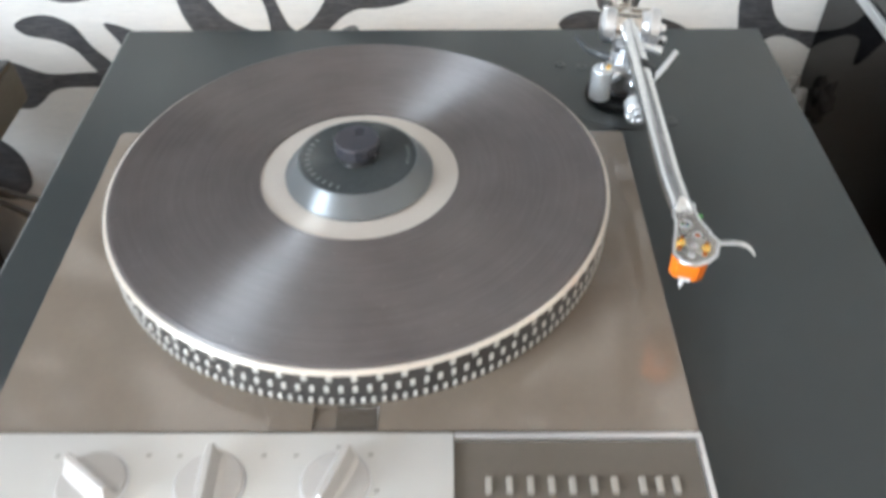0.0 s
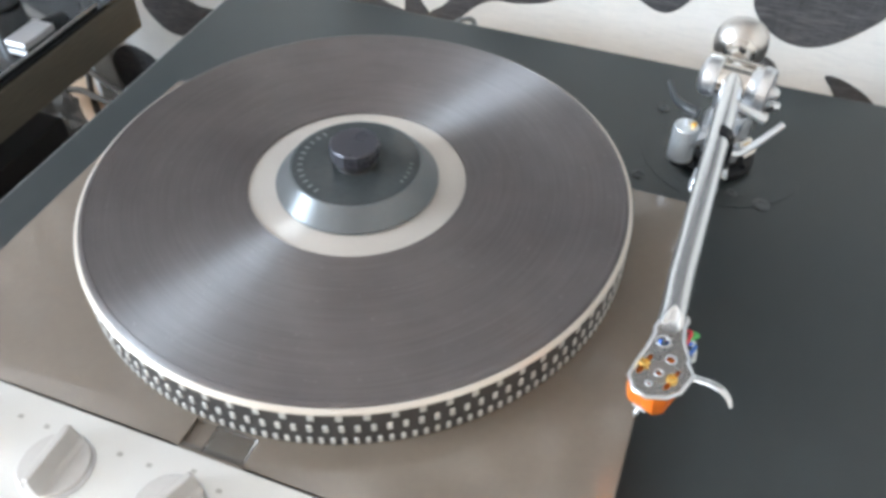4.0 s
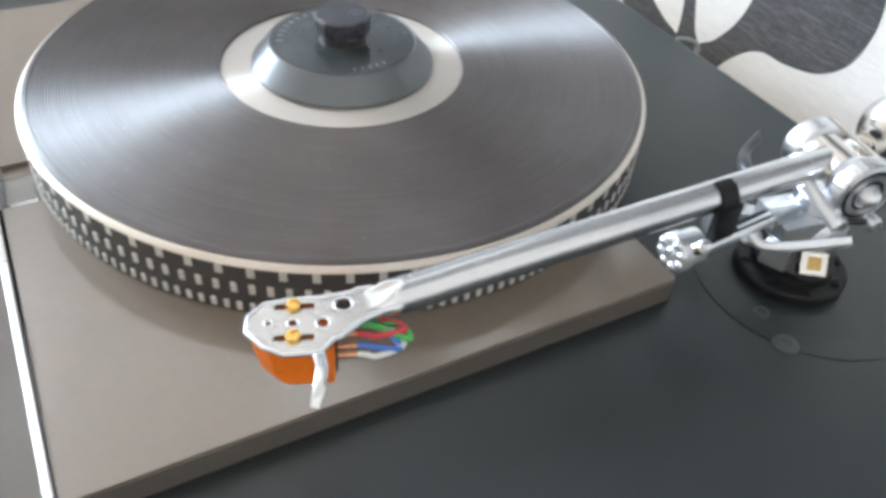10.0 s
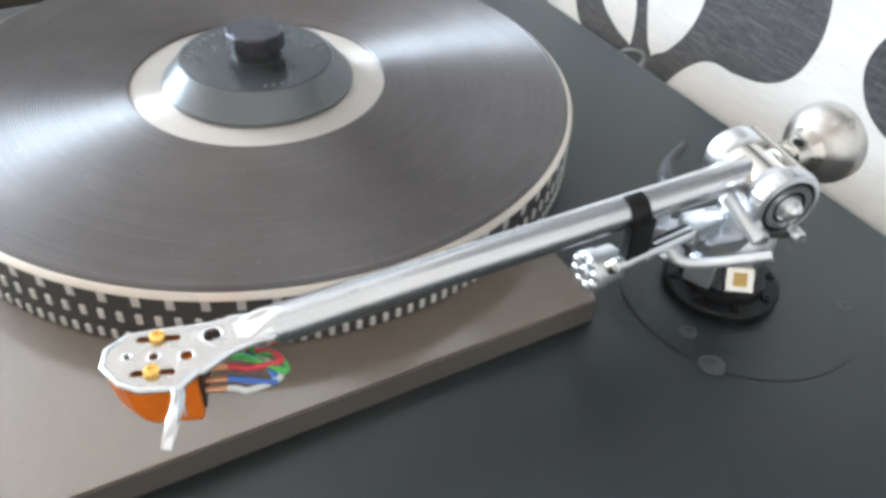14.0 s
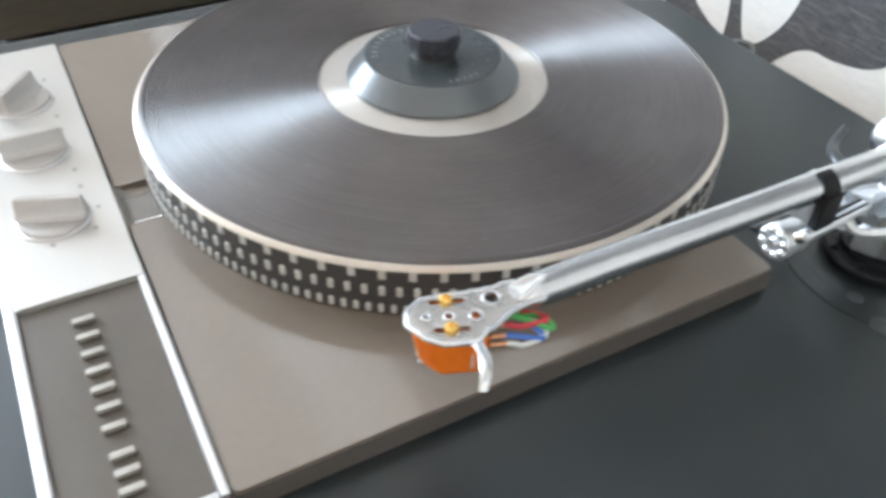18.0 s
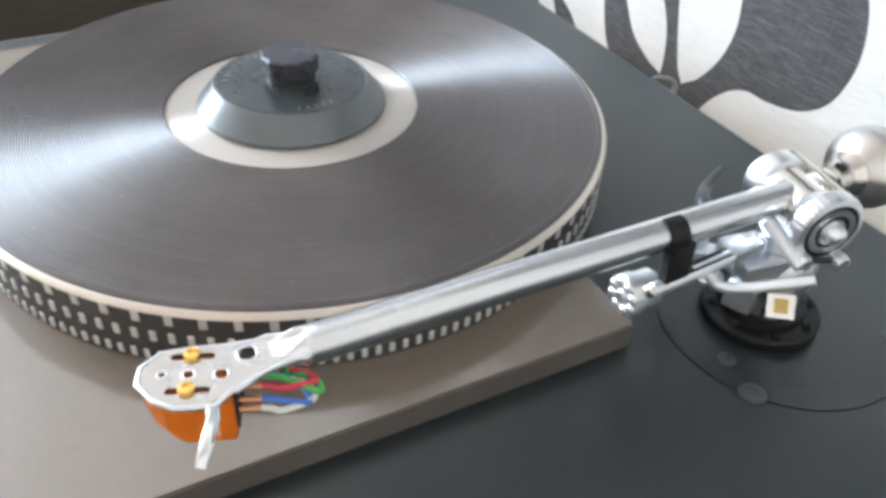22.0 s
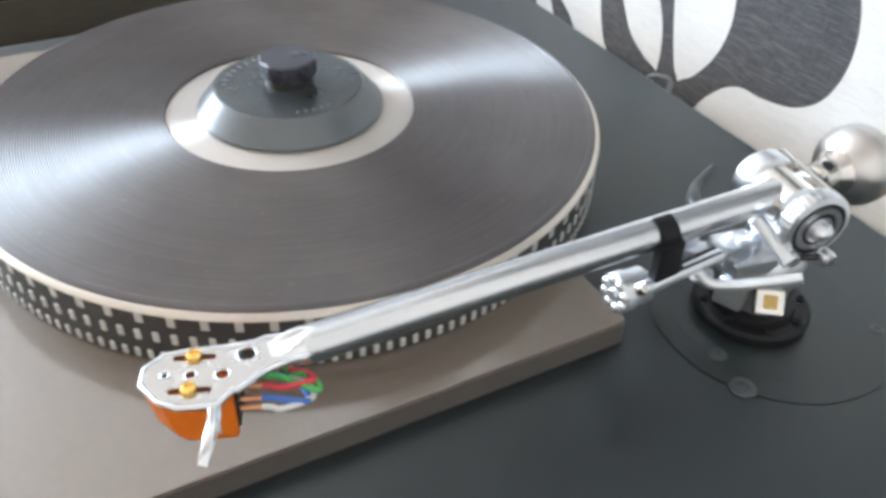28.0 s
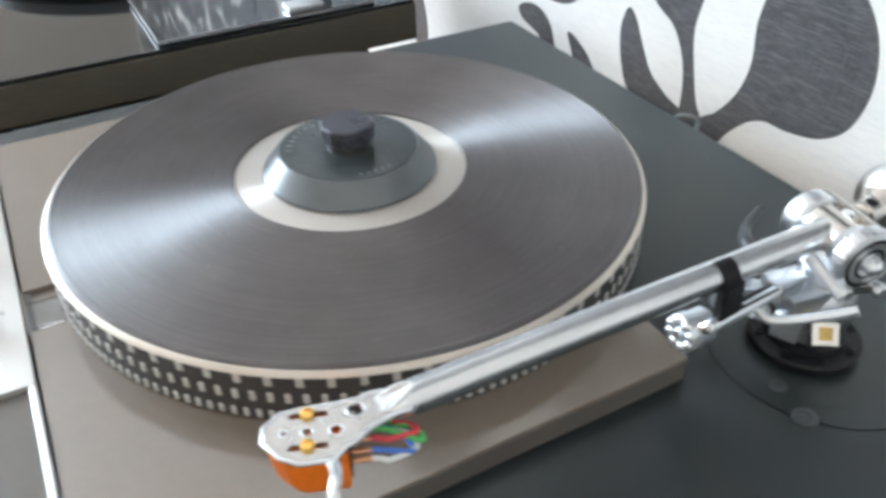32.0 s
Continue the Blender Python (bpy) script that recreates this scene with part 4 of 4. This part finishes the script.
# arm rest clip
rest = part("arm_rest", turned_box(0.1884, 0.0785, 0.0022, 0.0058, 0.0440, 0.0600, 4, 0.0008), JET, arm, "black arm rest with a hooked clip")
bm, rings = bmesh.new(), []
for k in range(17):
    a = radians(-52 + 148 * k / 16)
    thin = 0.0016 - 0.0007 * k / 16
    rings.append([bm.verts.new((0.1820 + r * math.cos(a), y, AZ + 0.0007 + r * math.sin(a))) for r, y in ((.0061, .0738), (.0061 + thin, .0738), (.0061 + thin, .0818), (.0061, .0818))])
for a, b in zip(rings, rings[1:]):
    for k in range(4):
        bm.faces.new((a[k], a[(k + 1) % 4], b[(k + 1) % 4], b[k]))
bm.faces.new(rings[0]), bm.faces.new(rings[-1])
part("clip", bm, JET, rest, "thin black hook over the tube")
part("rest_bracket", turned_box(0.1866, 0.0965, 0.0026, 0.0195, 0.0400, 0.0455, 4, 0.0010), JET, arm, "black bracket to the pillar")
# cueing cylinder beside the pillar
cue = part("cue_cylinder", up(0.1640, 0.1095, [(0, .0190), (.0072, .0190), (.0077, .0198), (.0077, .0412), (.0070, .0424), (0, .0424)]), ALLOY, arm, "frosted alloy cueing cylinder")
part("cap_screw", up(0.1637, 0.1107, [(0, .0422), (.0012, .0422), (.0012, .0455), (.0008, .0461), (0, .0461)], 16), CHROME, cue, "small cap screw")
part("side_cap", up(0.1679, 0.1107, [(0, .0422), (.0016, .0422), (.0016, .0440), (.0012, .0444), (0, .0444)], 20), GOLD, cue)
part("cue_nut", up(0.1640, 0.1095, [(0, .0138), (.0040, .0138), (.0050, .0146), (.0050, .0192), (0, .0192)], 32), JET, arm, "black nut under the cueing cylinder")
part("cue_arm", turned_box(0.1735, 0.1150, 0.0040, 0.0130, 0.0300, 0.0350, -40, 0.0010), CHROME, arm)
# curved black rest finger
part("finger_rest", tube([(0.1680, 0.1120, 0.0505), (0.1610, 0.1150, 0.0508), (0.1535, 0.1235, 0.0500), (0.1475, 0.1375, 0.0515)], 0.0034, 10, 8, taper=0.0018), SMOKE, arm, "smoky curved lift finger")
# side rod with its knurled weight
WC = Vector((0.1815, 0.0665, 0.0360))
weight = part("bias_weight", lathe([(0, -.0034), (.0074, -.0034), (.0080, -.0028), (.0080, .0016), (.0072, .0022), (.0072, .0095), (.0064, .0104), (0, .0104)], 48, turn=axis(WC, WC + Vector((0, 1, 0)))),
              ALLOY, arm, "bright bias weight with a lobed face")
for k in range(8):
    a = 2 * math.pi * (k + 0.5) / 8
    q = WC + Vector((0.0057 * math.cos(a), -0.0034, 0.0057 * math.sin(a)))
    part("lobe", lathe([(0, -.0014), (.0012, -.0012), (.0020, -.0005), (.0022, .0004), (0, .0006)], 14, turn=axis(q, q + Vector((0, 1, 0)))), CHROME, weight)
part("hub", rod(WC - Vector((0, .0050, 0)), WC - Vector((0, .0030, 0)), 0.0024, 20), CHROME, weight)
part("side_rod", rod((0.1894, 0.0690, 0.0425), (0.1852, 0.1250, 0.0430), 0.0029, 14), ALLOY, arm, "thin nickel side rod")
part("rod_clamp", turned_box(0.1850, 0.1150, 0.0046, 0.0075, 0.0385, 0.0465, 5, 0.0014), CHROME, arm)
part("rod_end", rod((0.1840, 0.0680, 0.0380), (0.1896, 0.0705, 0.0428), 0.0028, 16), SATIN, arm)
# cueing lever and its block
part("cue_lever", tube(((0.1890, 0.0965, 0.0400), (0.1945, 0.0975, 0.0385), (0.2000, 0.1025, 0.0400), (0.2070, 0.1095, 0.0440), (0.2158, 0.1190, 0.0500)), 0.0021, 14, 8), ALLOY, arm, "pale bent cueing lever")
part("lever_boss", rod((0.1850, 0.1050, 0.0320), (0.1862, 0.0990, 0.0372), 0.0040, 20), CHROME, arm)
# height-lock block, its labelled face leaning back
gn = Vector((0.62, -0.45, 0.64)).normalized()
ge = Vector((0.57, 0.82, 0.0)).normalized()
ge = (ge - gn * ge.dot(gn)).normalized()
gm = Matrix((ge, gn.cross(ge), gn)).transposed().to_4x4()
gm.translation = Vector((0.2010, 0.1275, 0.0225))
block = box(-0.0056, 0.0056, -0.0050, 0.0050, -0.0040, 0.0020, 0.0008)
block.transform(gm)
gb = part("height_block", block, SATIN, arm, "nickel height-lock block")
mark = box(-0.0027, 0.0027, -0.0028, 0.0028, 0.0020, 0.0023, 0.0001)
mark.transform(gm)
part("yellow_label", mark, YELLOW, gb, "yellow square label")
part("lower_lug", turned_box(0.1900, 0.1180, 0.0060, 0.0050, 0.0180, 0.0300, 25, 0.0014), CHROME, arm)

# ---- stand under the plinth ----
stand = thing("black_stand", (0.05, 0, FLOOR), "matt black cabinet under the turntable plinth", "cabinet")
part("carcass", box(PX0 + 0.012, PX1 - 0.012, PY0 + 0.020, PY1 - 0.030, FLOOR - 0.0115, PZ - 0.0205, 0.002), BLACK, stand)
part("top_board", box(PX0 + 0.006, PX1 - 0.006, PY0 + 0.012, WALL_N - 0.004, PZ - 0.0200, PZ - 0.0005, 0.002), OAK, stand, "warm oak top board reaching the wall")

# hidden ledge added as a reflector for the warm glow low on the wall
part("bounce_ledge", box(PX0 + 0.006, PX1 - 0.006, PY1 + 0.004, WALL_N - 0.004, PZ, -0.0810, 0.002), OAK, stand, "unseen warm ledge added to bounce light onto the wall")

# ---- second turntable beside it ----
TX1, TX0, TY0, TY1, TZ0, TZ1 = -0.298, -0.760, -0.230, 0.189, -0.0335, 0.0000
deck2 = thing("second_turntable", (-0.53, 0, TZ0), "second turntable in a dark brown case with a glossy black top", "turntable")
part("case", box(TX0, TX1, TY0, TY1, TZ0, TZ1, 0.002), BROWN, deck2, "dark brown veneered case")
part("top_plate", box(TX0 + 0.002, TX1 - 0.0012, TY0 + 0.002, TY1 - 0.0015, TZ1 + 0.0002, TZ1 + 0.004, 0.001), GLOSSY_TOP, deck2, "glossy black top plate")
part("platter", lathe([(0, 0.006), (0.145, 0.006), (0.148, 0.008), (0.148, 0.018), (0.145, 0.020), (0, 0.020)], 96, turn=Matrix.Translation((-0.585, -0.010, 0))), BLACK, deck2, "black platter")
board = part("arm_board", box(-0.422, -0.3012, -0.0376, 0.150, TZ1 + 0.0042, TZ1 + 0.0095, 0.0012), GLOSSY_TOP, deck2, "dark smoked arm board with pale edges")
for q in ((-0.4215, -0.3018, -0.0382, -0.0377), (-0.3011, -0.3006, -0.0376, 0.1495)):
    part("pale_edge", box(*q, TZ1 + 0.0070, TZ1 + 0.0092), TRIM, board, "thin bright edge")
part("arm_post", rod((-0.370, 0.120, 0.0098), (-0.370, 0.120, 0.054), 0.015, 32), GUNMETAL, deck2, "dark metal arm post")
part("counterweight", rod((-0.363, 0.138, 0.048), (-0.356, 0.165, 0.049), 0.012, 28), GUNMETAL, deck2)
part("cue_block", box(-0.322, -0.303, 0.072, 0.104, 0.0098, 0.0155, 0.0015), TRIM, deck2, "small bright cue block")
for x in (TX0 + 0.05, TX1 - 0.05):
    for y in (TY0 + 0.05, TY1 - 0.05):
        part("foot", rod((x, y, -0.0600), (x, y, TZ0 - 0.0003), 0.020, 24), BLACK, deck2)
stand2 = thing("second_stand", (-0.53, 0, FLOOR), "matt black cabinet under the second turntable", "cabinet")
part("carcass", box(TX0 + 0.01, TX1 - 0.006, TY0 + 0.01, 0.075, FLOOR - 0.0115, -0.0805, 0.002), BLACK, stand2)
part("top_board", box(TX0, TX1 - 0.012, TY0, 0.085, -0.0800, -0.0605, 0.002), BLACK, stand2)

# ---- glossy black cabinet to the east ----
cab = thing("glossy_cabinet", (0.60, 0.15, FLOOR), "glossy black lacquered cabinet standing against the wall", "cabinet")
part("side", box(0.4278, 0.800, -0.60, WALL_N - 0.003, FLOOR - 0.0115, -0.0068, 0.001), GLOSS_BLACK, cab)
part("edge_strip", box(0.4272, 0.800, -0.60, WALL_N - 0.003, -0.0066, 0.0020, 0.0006), ALLOY, cab, "pale metal strip along the top edge")
part("top_panel", box(0.4300, 0.798, -0.598, WALL_N - 0.004, 0.0022, 0.0062, 0.0006), GLOSS_BLACK, cab)

# ---- cables, a bag and a card box in the gap behind ----
for pts in (((-0.62, 0.33, -0.190), (-0.52, 0.31, -0.200), (-0.47, 0.30, -0.215), (-0.40, 0.29, -0.235), (-0.28, 0.27, -0.250)),
            ((-0.52, 0.34, -0.170), (-0.515, 0.31, -0.210), (-0.500, 0.29, -0.250), (-0.47, 0.27, -0.300)),
            ((-0.60, 0.29, -0.260), (-0.53, 0.29, -0.222), (-0.48, 0.28, -0.215), (-0.42, 0.27, -0.225), (-0.30, 0.25, -0.300))):
    solo("audio_cable", tube(pts, 0.0038, 10), CABLE, pts[0], "dark audio cable hanging behind the second turntable", "cable", group="cables behind the turntables")


def crumpled(name, at, size, label, seed):
    """A soft lump with sharp random creases."""
    one = bmesh.new()
    bmesh.ops.create_icosphere(one, subdivisions=4, radius=1)
    for v in one.verts:
        k = 0.72 + 0.42 * noise.noise(v.co * 1.9 + Vector((seed, 0, 0))) + 0.22 * abs(noise.noise(v.co * 4.5 + Vector((0, seed, 0))))
        v.co = Vector(at) + Vector((v.co.x * size[0], v.co.y * size[1], v.co.z * size[2])) * k
    return solo(name, one, CLOTH, at, label, "bag", angle=25)


crumpled("plastic_bag", (-0.552, 0.262, -0.262), (0.058, 0.042, 0.062), "crumpled white plastic bag behind the second turntable", 3.1)
crumpled("paper_scrap", (0.413, 0.330, -0.135), (0.022, 0.016, 0.030), "crumpled white paper by the glossy cabinet", 8.4)
card_box = thing("card_box", (-0.562, 0.33, FLOOR - 0.0115), "pale brown card box with a white edge standing against the wall", "box")
part("carton", box(-0.605, -0.5235, 0.322, WALL_N - 0.003, FLOOR - 0.0115, -0.176, 0.001), CARD, card_box)
part("white_edge", box(-0.5232, -0.5165, 0.322, WALL_N - 0.003, FLOOR - 0.0115, -0.178, 0.001), MARK, card_box, "white folded edge")
# a small cable loop hanging behind the rear edge of the plinth
solo("cable_loop", tube([(-0.0345 + 0.0088 * math.cos(radians(a)), 0.274 + 0.004 * math.sin(radians(2 * a)), -0.0265 + 0.0082 * math.sin(radians(a))) for a in range(-90, 271, 30)]
     + [(-0.030, 0.270, -0.050), (-0.010, 0.280, -0.0788)], 0.0021, 10), GREY_CABLE, (-0.0345, 0.274, -0.081), "small grey cable loop behind the plinth", "cable")


# ---- strobe dots: three rows round the platter's rim ----
def dot_mesh(name, w, h, deep, corner=0.0):
    """One small proud block on the rim, facing outwards along x. corner: how far its corners are cut back."""
    b = bmesh.new()
    rings = []
    for x, k in ((0.1511, 1.0), (0.1515 + deep * 0.6, 1.0), (0.1515 + deep, 0.86)):
        c = corner * min(w, h)
        plan = [(w / 2 - c, -h / 2), (w / 2, -h / 2 + c), (w / 2, h / 2 - c), (w / 2 - c, h / 2), (c - w / 2, h / 2), (-w / 2, h / 2 - c), (-w / 2, c - h / 2), (c - w / 2, -h / 2)]
        if not corner:
            plan = [(w / 2, -h / 2), (w / 2, h / 2), (-w / 2, h / 2), (-w / 2, -h / 2)]
        rings.append([b.verts.new((x, y * k, z * k)) for y, z in plan])
    n = len(rings[0])
    for p, q in zip(rings, rings[1:]):
        for i in range(n):
            b.faces.new((p[i], p[(i + 1) % n], q[(i + 1) % n], q[i]))
    b.faces.new(rings[-1])
    bmesh.ops.recalc_face_normals(b, faces=b.faces)
    me = bpy.data.meshes.new(name)
    b.to_mesh(me)
    b.free()
    me.materials.append(DOT)
    return me


for name, count, z, w, h, first in (("rim_tooth", 77, 0.0338, 0.0031, 0.0056, -26.2), ("strobe_dot", 133, 0.0246, 0.0025, 0.0049, -35.6)):
    me = dot_mesh(name, w, h, 0.0006, 0.0 if name == "rim_tooth" else 0.12)
    for k in range(count):
        ob = new(name, me)
        ob.parent = platter
        ob.matrix_basis = Matrix.Translation((0, 0, z - 0.0135)) @ pose(0, 0, 0, 0, 0, first + 360 * k / count)
# the lowest row: the arc that faces the front one by one, the far side joined
low = dot_mesh("low_strobe_dot", 0.0022, 0.0044, 0.0006, 0.12)
far = bmesh.new()
for k in range(180):
    a = (-35.8 + 2 * k) % 360
    if 205 < a or a < 15:
        ob = new("low_strobe_dot", low)
        ob.parent = platter
        ob.matrix_basis = Matrix.Translation((0, 0, 0.0149 - 0.0135)) @ pose(0, 0, 0, 0, 0, a)
    else:
        n = len(far.verts)
        far.from_mesh(low)
        far.verts.ensure_lookup_table()
        turn = pose(0, 0, 0.0149, 0, 0, a)
        for v in far.verts[n:]:
            v.co = turn @ v.co
tagged(part("far_strobe_dots", far, DOT, platter), kind="stuff")

# ---- laminate boards of the floor ----
random.seed(11)
BOARD_L, BOARD_W = 1.28, 0.194
row, y = 0, WALL_S
while y < WALL_N - 0.01:
    y1b = min(y + BOARD_W, WALL_N)
    x = WALL_W - BOARD_L * (0.15 + 0.33 * (row % 3))
    while x < WALL_E:
        a, b = max(x, WALL_W), min(x + BOARD_L, WALL_E)
        if b - a > 0.02:
            part("floor_board", box(a + 0.0006, b - 0.0006, y + 0.0006, y1b - 0.0006, FLOOR - 0.0125, FLOOR - 0.0118 + 0.0001 * random.random(), 0.0004, 1), LAMINATE, floor, at=((a + b) / 2, y, FLOOR))
        x += BOARD_L
    row, y = row + 1, y + BOARD_W
